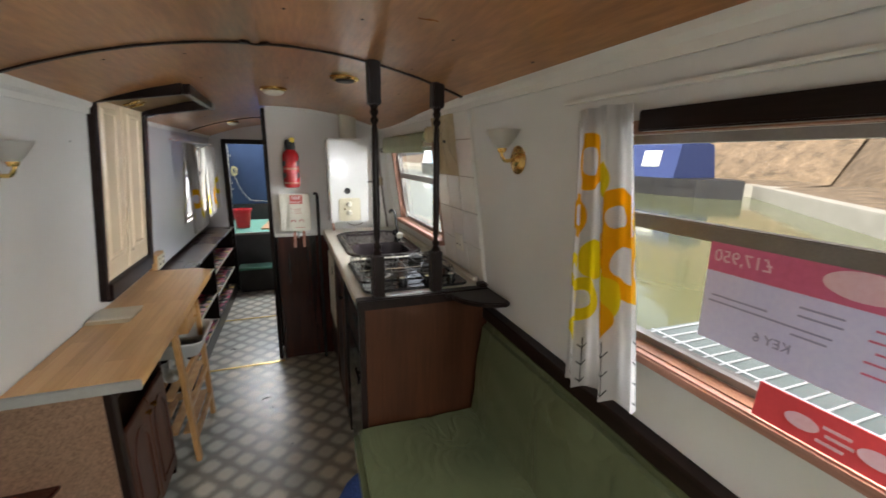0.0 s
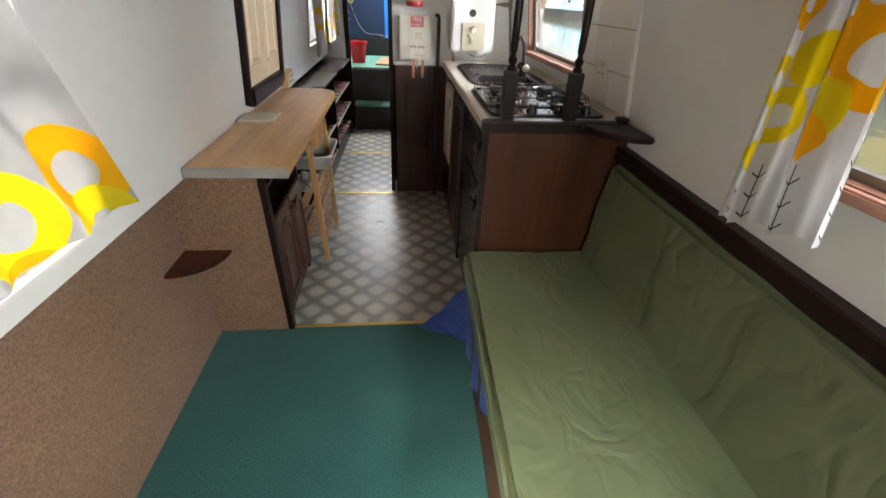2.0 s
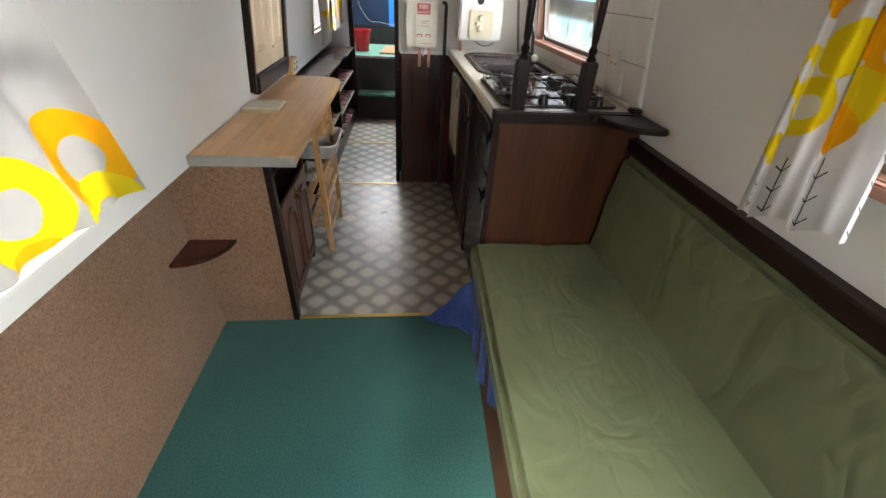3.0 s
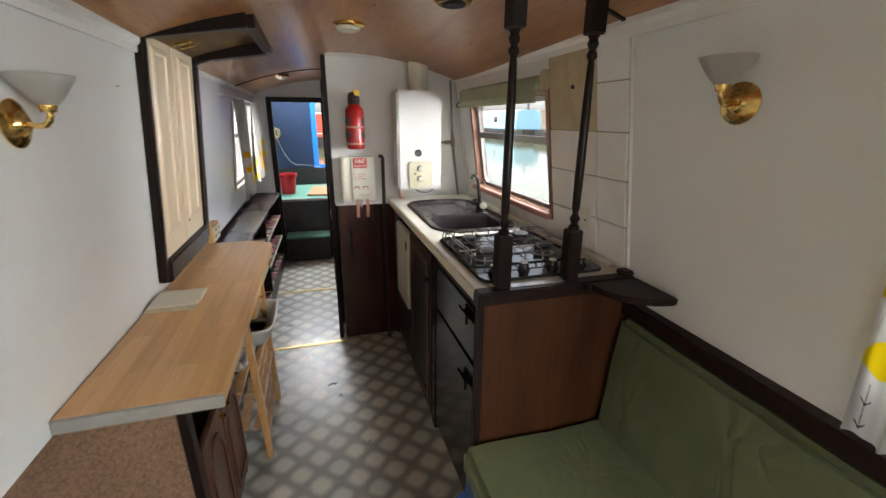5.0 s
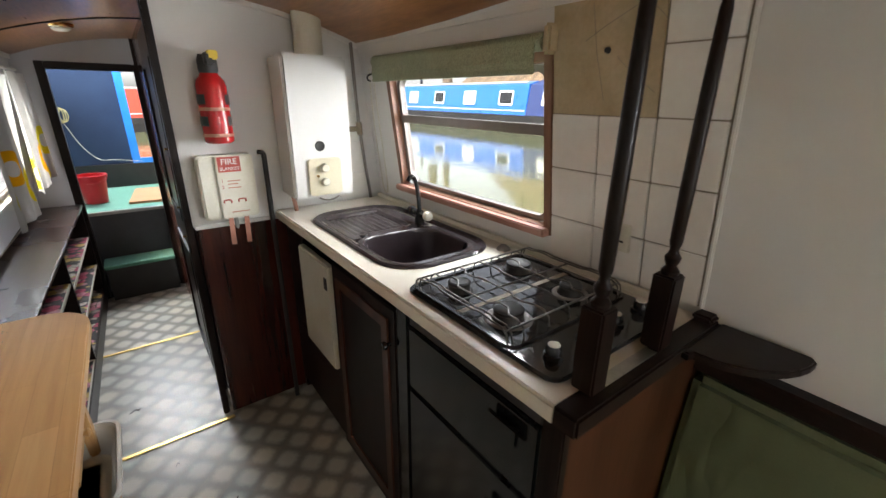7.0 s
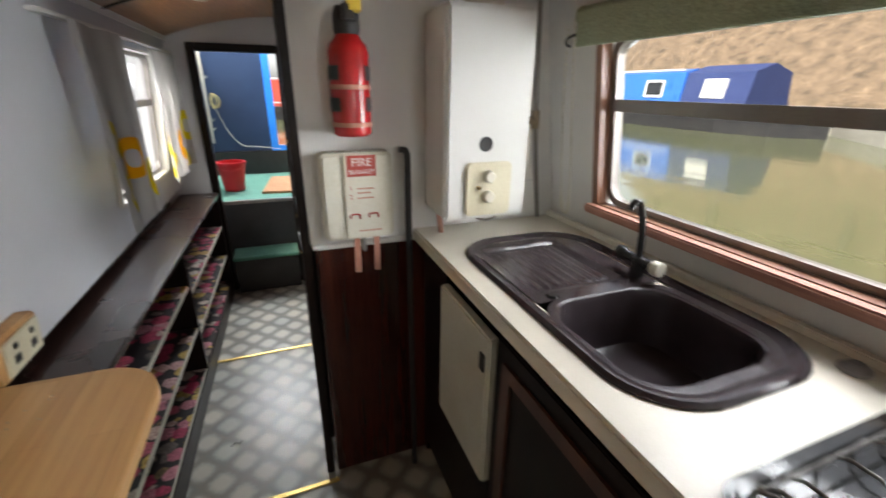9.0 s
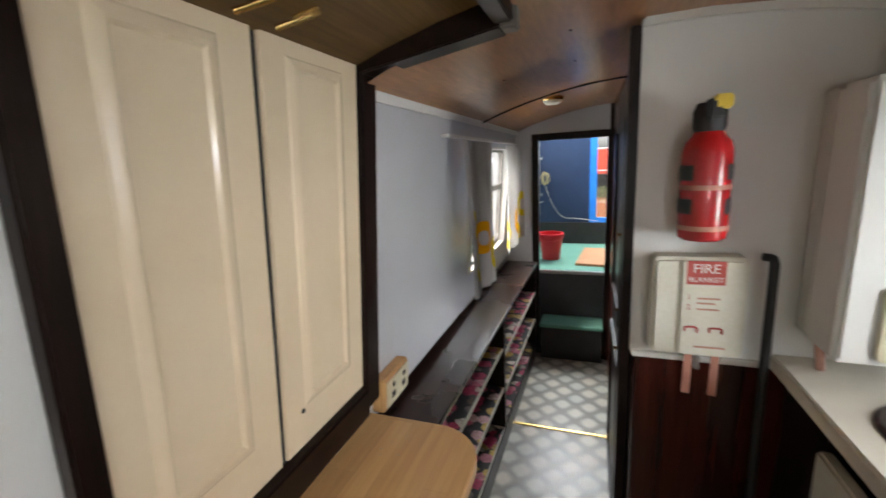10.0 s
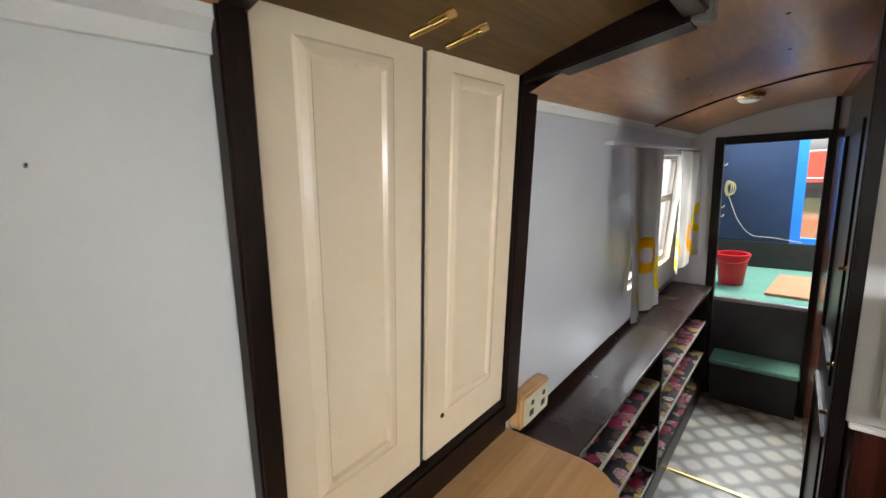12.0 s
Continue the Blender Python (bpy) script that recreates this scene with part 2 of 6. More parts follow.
def vinyl_mat():
    """Printed sheet vinyl: pale diamonds in darker grey-brown outlines."""
    m, nt, p = mat_new("printed_vinyl")
    v = world_pos(nt, (1 / 0.16, 1 / 0.16, 1.0))
    sep = nt.nodes.new("ShaderNodeSeparateXYZ")
    nt.links.new(v, sep.inputs[0])
    a = math_(nt, "ADD", math_(nt, "ADD", sep.outputs[0], sep.outputs[1]), 0.5)
    b = math_(nt, "ADD", math_(nt, "SUBTRACT", sep.outputs[0], sep.outputs[1]), 0.5)
    pa, pb = [math_(nt, "POWER", math_(nt, "MULTIPLY", math_(nt, "ABSOLUTE", math_(nt, "SUBTRACT", math_(nt, "FRACT", q), 0.5)), 2.0), 3.0) for q in (a, b)]
    r = math_(nt, "POWER", math_(nt, "ADD", pa, pb), 0.3333)
    wob = noise_out(nt, world_pos(nt), 60, 4)
    tone = math_(nt, "ADD", math_(nt, "SUBTRACT", 1.0, r), math_(nt, "MULTIPLY_ADD", wob, 0.36, -0.18))
    cell = nt.nodes.new("ShaderNodeCombineXYZ")
    nt.links.new(math_(nt, "FLOOR", a), cell.inputs[0])
    nt.links.new(math_(nt, "FLOOR", b), cell.inputs[1])
    wn_ = nt.nodes.new("ShaderNodeTexWhiteNoise")
    nt.links.new(cell.outputs[0], wn_.inputs["Vector"])
    tint = ramp(nt, wn_.outputs["Value"], [(0.0, (0.46, 0.47, 0.43)), (0.35, (0.55, 0.52, 0.45)), (0.7, (0.61, 0.57, 0.48)), (1.0, (0.50, 0.52, 0.47))])
    lines = ramp(nt, tone, [(0.0, (0.42, 0.42, 0.41)), (0.16, (0.50, 0.50, 0.49)), (0.36, (0.80, 0.80, 0.80)), (0.55, (1, 1, 1))])
    col = mix(nt, 1.0, tint, lines, "MULTIPLY")
    big = noise_out(nt, world_pos(nt), 2.6, 5)
    col = mix(nt, 0.35, col, ramp(nt, big, [(0.3, (0.32, 0.34, 0.36)), (0.7, (0.66, 0.64, 0.6))]), "OVERLAY")
    nt.links.new(col, p.inputs["Base Color"])
    nt.links.new(math_(nt, "MULTIPLY_ADD", wob, 0.20, 0.26), p.inputs["Roughness"])
    bump(nt, p, tone, 0.08, 0.001)
    return m


M_VINYL = vinyl_mat()


def desk_mat():
    """Beech-strip laminate, staves running along the boat."""
    m, nt, p = mat_new("beech_strip_laminate")
    g = nt.nodes.new("ShaderNodeNewGeometry")
    mp = nt.nodes.new("ShaderNodeMapping")
    mp.inputs["Rotation"].default_value = (0, 0, radians(90))
    nt.links.new(g.outputs["Position"], mp.inputs[0])
    br = nt.nodes.new("ShaderNodeTexBrick")
    nt.links.new(mp.outputs[0], br.inputs["Vector"])
    for k, val in (("Scale", 1.0), ("Mortar Size", 0.0006), ("Brick Width", 0.42), ("Row Height", 0.058), ("Bias", 0.0), ("Mortar Smooth", 0.3)):
        br.inputs[k].default_value = val
    br.inputs["Color1"].default_value = (0.56, 0.32, 0.13, 1)
    br.inputs["Color2"].default_value = (0.67, 0.405, 0.175, 1)
    br.inputs["Mortar"].default_value = (0.50, 0.28, 0.115, 1)
    v = world_pos(nt, (1.0, 0.05, 1.0))
    gr = noise_out(nt, v, 60, 6, 0.6)
    col = mix(nt, 0.3, br.outputs["Color"], ramp(nt, gr, [(0.3, (0.3, 0.28, 0.26)), (0.7, (0.72, 0.72, 0.72))]), "OVERLAY")
    nt.links.new(col, p.inputs["Base Color"])
    p.inputs["Roughness"].default_value = 0.3
    bump(nt, p, gr, 0.04, 0.001)
    return m


M_DESK = desk_mat()


YOLK, AMBER = (0.72, 0.60, 0.02), (0.76, 0.43, 0.01)
# flowers of the print: place across and up the cloth, outer and inner radius, colour
FLOWERS_SIDE = ((0.125, 0.565, 0.064, 0.030, AMBER), (0.065, 0.440, 0.056, 0.026, AMBER), (0.150, 0.335, 0.050, 0.0, YOLK), (0.045, 0.300, 0.050, 0.024, YOLK), (0.115, 0.235, 0.058, 0.024, YOLK),
                (0.055, 0.150, 0.036, 0.0, YOLK), (0.400, 0.415, 0.066, 0.026, AMBER), (0.345, 0.500, 0.040, 0.0, YOLK), (0.425, 0.315, 0.082, 0.040, AMBER), (0.345, 0.235, 0.064, 0.0, YOLK), (0.345, 0.190, 0.050, 0.0, AMBER), (0.335, 0.345, 0.045, 0.0, AMBER))
FLOWERS_HEM = ((0.93, 0.345, 0.085, 0.026, YOLK), (0.75, 0.360, 0.120, 0.058, AMBER), (0.74, 0.225, 0.105, 0.040, YOLK), (0.52, 0.330, 0.110, 0.050, YOLK), (0.50, 0.180, 0.090, 0.035, AMBER), (0.28, 0.360, 0.110, 0.050, AMBER), (0.27, 0.200, 0.095, 0.040, YOLK))
FLOWERS_DIM = ((0.30, 0.18, 0.075, 0.032, YOLK), (0.44, 0.30, 0.080, 0.035, AMBER), (0.30, 0.38, 0.070, 0.030, YOLK), (0.60, 0.20, 0.090, 0.040, YOLK), (0.85, 0.26, 0.095, 0.040, AMBER), (1.05, 0.34, 0.090, 0.040, YOLK), (0.95, 0.14, 0.080, 0.03, YOLK))


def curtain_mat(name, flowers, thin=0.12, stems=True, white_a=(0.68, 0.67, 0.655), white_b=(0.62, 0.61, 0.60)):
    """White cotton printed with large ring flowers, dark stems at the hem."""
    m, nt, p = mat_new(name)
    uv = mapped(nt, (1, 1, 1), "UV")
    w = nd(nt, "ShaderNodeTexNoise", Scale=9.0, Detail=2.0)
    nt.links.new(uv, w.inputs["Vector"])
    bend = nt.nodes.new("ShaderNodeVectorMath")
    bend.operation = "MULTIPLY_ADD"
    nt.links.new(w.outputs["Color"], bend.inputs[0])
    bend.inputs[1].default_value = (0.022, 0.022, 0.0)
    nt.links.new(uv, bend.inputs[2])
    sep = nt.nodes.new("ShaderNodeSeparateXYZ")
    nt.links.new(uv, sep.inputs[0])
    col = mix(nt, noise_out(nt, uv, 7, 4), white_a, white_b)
    for fx, fy, outer, inner, tint in flowers:
        d = nt.nodes.new("ShaderNodeVectorMath")
        d.operation = "DISTANCE"
        nt.links.new(bend.outputs[0], d.inputs[0])
        d.inputs[1].default_value = (fx + 0.011, fy + 0.011, 0)
        edge = nt.nodes.new("ShaderNodeMapRange")
        edge.inputs["From Min"].default_value, edge.inputs["From Max"].default_value = outer, outer - 0.002
        nt.links.new(d.outputs["Value"], edge.inputs["Value"])
        col = mix(nt, edge.outputs["Result"], col, tint)
        if inner:
            hole = math_(nt, "LESS_THAN", d.outputs["Value"], inner)
            col = mix(nt, hole, col, white_a)
    if stems:
        cell = math_(nt, "FRACT", math_(nt, "MULTIPLY", sep.outputs[0], 12.0))
        cx = math_(nt, "ABSOLUTE", math_(nt, "SUBTRACT", cell, 0.5))
        line = math_(nt, "LESS_THAN", cx, 0.012)
        column = math_(nt, "FLOOR", math_(nt, "MULTIPLY", sep.outputs[0], 12.0))
        height = math_(nt, "MULTIPLY_ADD", math_(nt, "FRACT", math_(nt, "MULTIPLY", column, 0.37)), 0.09, 0.10)
        low = math_(nt, "MULTIPLY", math_(nt, "LESS_THAN", sep.outputs[1], height), math_(nt, "GREATER_THAN", sep.outputs[1], 0.010))
        vcell = math_(nt, "FRACT", math_(nt, "MULTIPLY", sep.outputs[1], 22.0))
        leafy = math_(nt, "ABSOLUTE", math_(nt, "SUBTRACT", vcell, math_(nt, "MULTIPLY_ADD", cx, 2.2, 0.3)))
        leaf = math_(nt, "MULTIPLY", math_(nt, "LESS_THAN", leafy, 0.045), math_(nt, "LESS_THAN", cx, 0.12))
        ink = math_(nt, "MULTIPLY", math_(nt, "MAXIMUM", line, leaf), low)
        col = mix(nt, ink, col, (0.03, 0.03, 0.035))
    nt.links.new(col, p.inputs["Base Color"])
    p.inputs["Roughness"].default_value = 0.85
    p.inputs["Specular IOR Level"].default_value = 0.15
    fine = noise_out(nt, world_pos(nt), 700, 2)
    bump(nt, p, fine, 0.15, 0.001)
    tr = nt.nodes.new("ShaderNodeBsdfTranslucent")
    nt.links.new(col, tr.inputs["Color"])
    ms = nt.nodes.new("ShaderNodeMixShader")
    ms.inputs[0].default_value = thin
    nt.links.new(p.outputs[0], ms.inputs[1])
    nt.links.new(tr.outputs[0], ms.inputs[2])
    nt.links.new(ms.outputs[0], nt.nodes["Material Output"].inputs[0])
    return m


M_CURTAIN = curtain_mat("flower_print_cotton", FLOWERS_SIDE, 0.06)
# left curtain: same white cotton, colour lowered to offset the strong window light
M_CURTAIN_LEFT_DIM = curtain_mat("flower_print_cotton_dimmed", FLOWERS_HEM, 0.05, False, (0.50, 0.495, 0.485), (0.44, 0.435, 0.43))
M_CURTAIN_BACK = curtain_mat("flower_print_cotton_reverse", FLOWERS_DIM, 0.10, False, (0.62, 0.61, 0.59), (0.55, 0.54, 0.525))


def floral_mat():
    """Dark shelf lining printed with pink, cream and yellow flowers."""
    m, nt, p = mat_new("floral_shelf_lining")
    v = world_pos(nt)
    w = nd(nt, "ShaderNodeTexNoise", Scale=30.0, Detail=3.0)
    nt.links.new(v, w.inputs["Vector"])
    bend = mix(nt, 0.035, v, w.outputs["Color"], "ADD")
    vo = nd(nt, "ShaderNodeTexVoronoi", Scale=17.0, Randomness=0.9)
    nt.links.new(bend, vo.inputs["Vector"])
    sepc = nt.nodes.new("ShaderNodeSeparateColor")
    nt.links.new(vo.outputs["Color"], sepc.inputs[0])
    petal = ramp(nt, sepc.outputs[0], [(0.15, (0.42, 0.04, 0.10)), (0.35, (0.55, 0.22, 0.27)), (0.55, (0.62, 0.55, 0.45)), (0.75, (0.05, 0.035, 0.04)), (0.9, (0.55, 0.38, 0.10))])
    mask = ramp(nt, vo.outputs["Distance"], [(0.0, (1, 1, 1)), (0.52, (1, 1, 1)), (0.6, (0, 0, 0))])
    vein = noise_out(nt, v, 110, 3)
    petal = mix(nt, 0.6, petal, ramp(nt, vein, [(0.35, (0.15, 0.15, 0.15)), (0.65, (0.85, 0.85, 0.85))]), "OVERLAY")
    col = mix(nt, mask, (0.016, 0.012, 0.014), petal)
    nt.links.new(col, p.inputs["Base Color"])
    p.inputs["Roughness"].default_value = 0.5
    return m


M_FLORAL = floral_mat()


# ---------------------------------------------------------------- mesh helpers
def mesh_ob(name, bm, material, smooth=False):
    me = bpy.data.meshes.new(name)
    bmesh.ops.recalc_face_normals(bm, faces=bm.faces)
    bm.to_mesh(me)
    bm.free()
    me.materials.append(material)
    if smooth:
        me.shade_smooth()
        me.set_sharp_from_angle(angle=radians(35))
    return new(name, me)


def part(name, bm, material, parent, label="", smooth=False):
    ob = mesh_ob(name, bm, material, smooth)
    ob.parent = parent
    if label:
        ob["label"] = label
    return ob


def thing(name, label, category, group="", at=(0, 0, 0), rz=0.0):
    ob = new(name)
    ob.empty_display_size = 0.05
    ob.matrix_basis = pose(*at, 0, 0, rz)
    return tagged(ob, label, category, group)


def struct(name, bm, material, label="", category="", smooth=False):
    return tagged(mesh_ob(name, bm, material, smooth), label, category, "", "structure")


def bev(bm, w, seg=2):
    if w > 0:
        bmesh.ops.bevel(bm, geom=list(bm.edges), offset=w, segments=seg, affect="EDGES", clamp_overlap=True)
    return bm


def box(lo, hi, w=0.003, seg=2):
    bm = bmesh.new()
    bmesh.ops.create_cube(bm, size=1.0)
    c = [(a + b) / 2 for a, b in zip(lo, hi)]
    s = [max(abs(b - a), 1e-4) for a, b in zip(lo, hi)]
    bmesh.ops.transform(bm, matrix=Matrix.Translation(c) @ Matrix.Diagonal((*s, 1)), verts=bm.verts)
    return bev(bm, min(w, min(s) * 0.45), seg)


def join(*bms):
    out = bmesh.new()
    for b in bms:
        me = bpy.data.meshes.new("tmp")
        b.to_mesh(me)
        b.free()
        out.from_mesh(me)
        bpy.data.meshes.remove(me)
    return out


def moved(bm, m):
    bmesh.ops.transform(bm, matrix=m, verts=bm.verts)
    return bm


def cyl(p0, p1, r0, r1=None, seg=20, w=0.0):
    r1 = r0 if r1 is None else r1
    a, b = Vector(p0), Vector(p1)
    bm = bmesh.new()
    bmesh.ops.create_cone(bm, cap_ends=True, segments=seg, radius1=r0, radius2=r1, depth=(b - a).length)
    if w > 0:
        bmesh.ops.bevel(bm, geom=[e for e in bm.edges if len(e.link_faces) == 2 and any(len(f.verts) > 4 for f in e.link_faces)], offset=w, segments=2, affect="EDGES")
    q = (b - a).to_track_quat("Z", "Y").to_matrix().to_4x4()
    return moved(bm, Matrix.Translation((a + b) / 2) @ q)


def lathe(profile, seg=28, m=Matrix()):
    """A turned body: (radius, height) up the z axis."""
    bm = bmesh.new()
    rings = []
    for r, z in profile:
        if r < 1e-5:
            rings.append([bm.verts.new((0, 0, z))])
        else:
            rings.append([bm.verts.new((r * math.cos(2 * math.pi * i / seg), r * math.sin(2 * math.pi * i / seg), z)) for i in range(seg)])
    for a, b in zip(rings, rings[1:]):
        for i in range(seg):
            j = (i + 1) % seg
            if len(a) == 1 and len(b) == 1:
                continue
            if len(a) == 1:
                bm.faces.new((a[0], b[i], b[j]))
            elif len(b) == 1:
                bm.faces.new((a[i], a[j], b[0]))
            else:
                bm.faces.new((a[i], a[j], b[j], b[i]))
    return moved(bm, m)


def tube(points, r, seg=8, closed=False):
    """A round bar swept along points."""
    pts = [Vector(p) for p in points]
    bm = bmesh.new()
    rings, n = [], len(pts)
    up = Vector((0.13, 0.21, 0.97))
    for i, p in enumerate(pts):
        a = pts[(i - 1) % n] if closed or i > 0 else p
        b = pts[(i + 1) % n] if closed or i < n - 1 else p
        d = (b - a).normalized()
        s = d.cross(up)
        if s.length < 1e-4:
            s = d.cross(Vector((1, 0, 0)))
        s.normalize()
        u = s.cross(d)
        rings.append([bm.verts.new(p + r * (math.cos(2 * math.pi * k / seg) * s + math.sin(2 * math.pi * k / seg) * u)) for k in range(seg)])
    pairs = list(zip(rings, rings[1:])) + ([(rings[-1], rings[0])] if closed else [])
    for a, b in pairs:
        for k in range(seg):
            j = (k + 1) % seg
            bm.faces.new((a[k], a[j], b[j], b[k]))
    if not closed:
        bm.faces.new(rings[0])
        bm.faces.new(rings[-1][::-1])
    return bm


def arc(points, steps=6):
    """Smooth curve through points."""
    pts = [Vector(p) for p in points]
    pts = [2 * pts[0] - pts[1]] + pts + [2 * pts[-1] - pts[-2]]
    out = []
    for i in range(1, len(pts) - 2):
        a, b, c, d = pts[i - 1:i + 3]
        for k in range(steps):
            t = k / steps
            out.append(0.5 * ((2 * b) + (c - a) * t + (2 * a - 5 * b + 4 * c - d) * t * t + (3 * b - a - 3 * c + d) * t ** 3))
    out.append(pts[-2])
    return out


def prism(outline, z0, z1, w=0.002, axis="z"):
    """An outline of (u, v) pairs given thickness along an axis."""
    bm = bmesh.new()
    put = {"z": lambda u, v, h: (u, v, h), "y": lambda u, v, h: (u, h, v), "x": lambda u, v, h: (h, u, v)}[axis]
    lo = [bm.verts.new(put(u, v, z0)) for u, v in outline]
    hi = [bm.verts.new(put(u, v, z1)) for u, v in outline]
    bm.faces.new(lo[::-1])
    bm.faces.new(hi)
    n = len(outline)
    for i in range(n):
        bm.faces.new((lo[i], lo[(i + 1) % n], hi[(i + 1) % n], hi[i]))
    bmesh.ops.recalc_face_normals(bm, faces=bm.faces)
    if w > 0:
        caps = [f for f in bm.faces if len(f.verts) == n]
        bmesh.ops.bevel(bm, geom=list({e for f in caps for e in f.edges}), offset=w, segments=2, affect="EDGES")
    return bm


def rounded(x0, y0, x1, y1, r, seg=5):
    out = []
    for cx, cy, a in ((x1 - r, y1 - r, 0), (x0 + r, y1 - r, 90), (x0 + r, y0 + r, 180), (x1 - r, y0 + r, 270)):
        out += [(cx + r * math.cos(radians(a + 90 * k / seg)), cy + r * math.sin(radians(a + 90 * k / seg))) for k in range(seg + 1)]
    return out


def ring_prism(outer, inner, z0, z1, axis="z"):
    """A frame between two outlines with the same number of points."""
    bm = bmesh.new()
    put = {"z": lambda u, v, h: (u, v, h), "y": lambda u, v, h: (u, h, v), "x": lambda u, v, h: (h, u, v)}[axis]
    o0, o1, i0, i1 = [[bm.verts.new(put(u, v, h)) for u, v in line] for line, h in ((outer, z0), (outer, z1), (inner, z0), (inner, z1))]
    n = len(outer)
    for k in range(n):
        j = (k + 1) % n
        bm.faces.new((o0[k], o0[j], o1[j], o1[k]))
        bm.faces.new((i0[k], i1[k], i1[j], i0[j]))
        bm.faces.new((o1[k], o1[j], i1[j], i1[k]))
        bm.faces.new((o0[k], i0[k], i0[j], o0[j]))
    return bm


def words(body, size, material, parent, m, name="lettering", depth=0.0006):
    cu = bpy.data.curves.new(name, "FONT")
    cu.body, cu.size, cu.extrude, cu.align_x, cu.align_y = body, size, depth, "CENTER", "CENTER"
    tmp = bpy.data.objects.new("tmp", cu)
    me = bpy.data.meshes.new_from_object(tmp)
    bpy.data.objects.remove(tmp)
    me.transform(m)
    me.materials.clear()
    me.materials.append(material)
    ob = new(name, me)
    ob.parent = parent
    return ob


# ---------------------------------------------------------------- the shell of the boat
# y runs along the boat, x across it, the floor is z = 0
def right_x(z):
    return 1.013 - 0.14 * (z - 1.0)


def left_x(z):
    return -0.615 + 0.083 * (z - 0.85)


def ceil_z(x, y=0.0):
    """The cambered ceiling, a little lower abaft the lounge."""
    return 1.905 - 0.27 * (x - 0.2) ** 2 - 0.034 * min(1.0, max(0.0, (y - 1.645) / 1.3))


BOW, STERN = -1.75, 5.17
RIGHT_WINDOWS = [(-0.62, 0.92, 1.11, 1.60), (2.119, 2.99, 1.11, 1.60)]
LEFT_WINDOWS = [(-0.95, 1.02, 0.868, 1.52), (4.00, 4.86, 0.98, 1.60)]


def side_wall(name, xf, out, z0, z1, y0, y1, holes, material, label):
    ys = sorted({y0, y1, *[h[0] for h in holes], *[h[1] for h in holes]})
    zs = sorted({z0, z1, *[h[2] for h in holes], *[h[3] for h in holes]})
    solid = {}
    for i in range(len(ys) - 1):
        for k in range(len(zs) - 1):
            cy, cz = (ys[i] + ys[i + 1]) / 2, (zs[k] + zs[k + 1]) / 2
            solid[i, k] = not any(h[0] < cy < h[1] and h[2] < cz < h[3] for h in holes)
    bm = bmesh.new()
    vs = {(i, k, s): bm.verts.new((xf(z) + s * out, y, z)) for i, y in enumerate(ys) for k, z in enumerate(zs) for s in (0, 1)}
    for (i, k), on in solid.items():
        if not on:
            continue
        bm.faces.new([vs[a] for a in ((i, k, 0), (i + 1, k, 0), (i + 1, k + 1, 0), (i, k + 1, 0))])
        bm.faces.new([vs[a] for a in ((i, k, 1), (i, k + 1, 1), (i + 1, k + 1, 1), (i + 1, k, 1))])
        for di, dk, a, b in ((-1, 0, (i, k), (i, k + 1)), (1, 0, (i + 1, k), (i + 1, k + 1)), (0, -1, (i, k), (i + 1, k)), (0, 1, (i, k + 1), (i + 1, k + 1))):
            if not solid.get((i + di, k + dk), False):
                bm.faces.new([vs[(*a, 0)], vs[(*b, 0)], vs[(*b, 1)], vs[(*a, 1)]])
    return struct(name, bm, material, label, "wall")


side_wall("wall_right", right_x, 0.055, 0.86, 1.86, BOW, STERN, RIGHT_WINDOWS, M_WALL, "off-white painted cabin side leaning inward")
side_wall("wall_left", left_x, -0.055, 0.80, 1.86, BOW, 3.0, LEFT_WINDOWS[:1], M_WALL, "off-white painted cabin side leaning inward")
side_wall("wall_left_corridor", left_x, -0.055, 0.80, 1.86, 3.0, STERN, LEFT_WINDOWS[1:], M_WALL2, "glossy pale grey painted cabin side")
# hull sides below the gunwale
struct("lower_wall_left", prism([(-0.705, 0.0), (-0.785, 0.80), (-0.84, 0.80), (-0.76, 0.0)], BOW, 3.05, 0, "y"), M_LINING, "brown speckled carpet lining on the hull side", "wall")
struct("lower_wall_corridor", box((-0.76, 3.05, 0.0), (-0.70, STERN, 0.80), 0), M_DARK, "dark hull side behind the shelves", "wall")
struct("gunwale_left", box((-0.84, BOW, 0.803), (-0.672, STERN, 0.84), 0), M_WALL, "white gunwale soffit", "wall")
struct("lower_wall_right", prism([(1.06, 0.0), (1.08, 0.86), (1.13, 0.86), (1.11, 0.0)], BOW, STERN, 0, "y"), M_DARK, "dark hull side behind the bench", "wall")

# floors
struct("carpet_floor", box((-0.80, BOW, -0.04), (1.10, 1.640, 0.0), 0), M_TEAL, "worn teal green cord carpet", "floor")
struct("floor", box((-0.80, 1.640, -0.04), (1.10, STERN, -0.001), 0), M_VINYL, "grey diamond-print sheet vinyl, scuffed", "floor")
for y, x0, x1, wob in ((1.642, -0.385, 0.475, 0.0), (3.212, -0.445, 0.112, 0.006), (4.212, -0.45, 0.105, 0.0)):
    pts = [(x0, y - 0.011), (x1, y - 0.011 + wob), (x1, y + 0.011 + wob), (x0, y + 0.011)]
    tagged(mesh_ob("floor_strip", prism(pts, 0.0005, 0.005, 0.002), M_GOLD), "thin brass threshold strip across the floor", "floor strip", "brass floor strips", "structure")


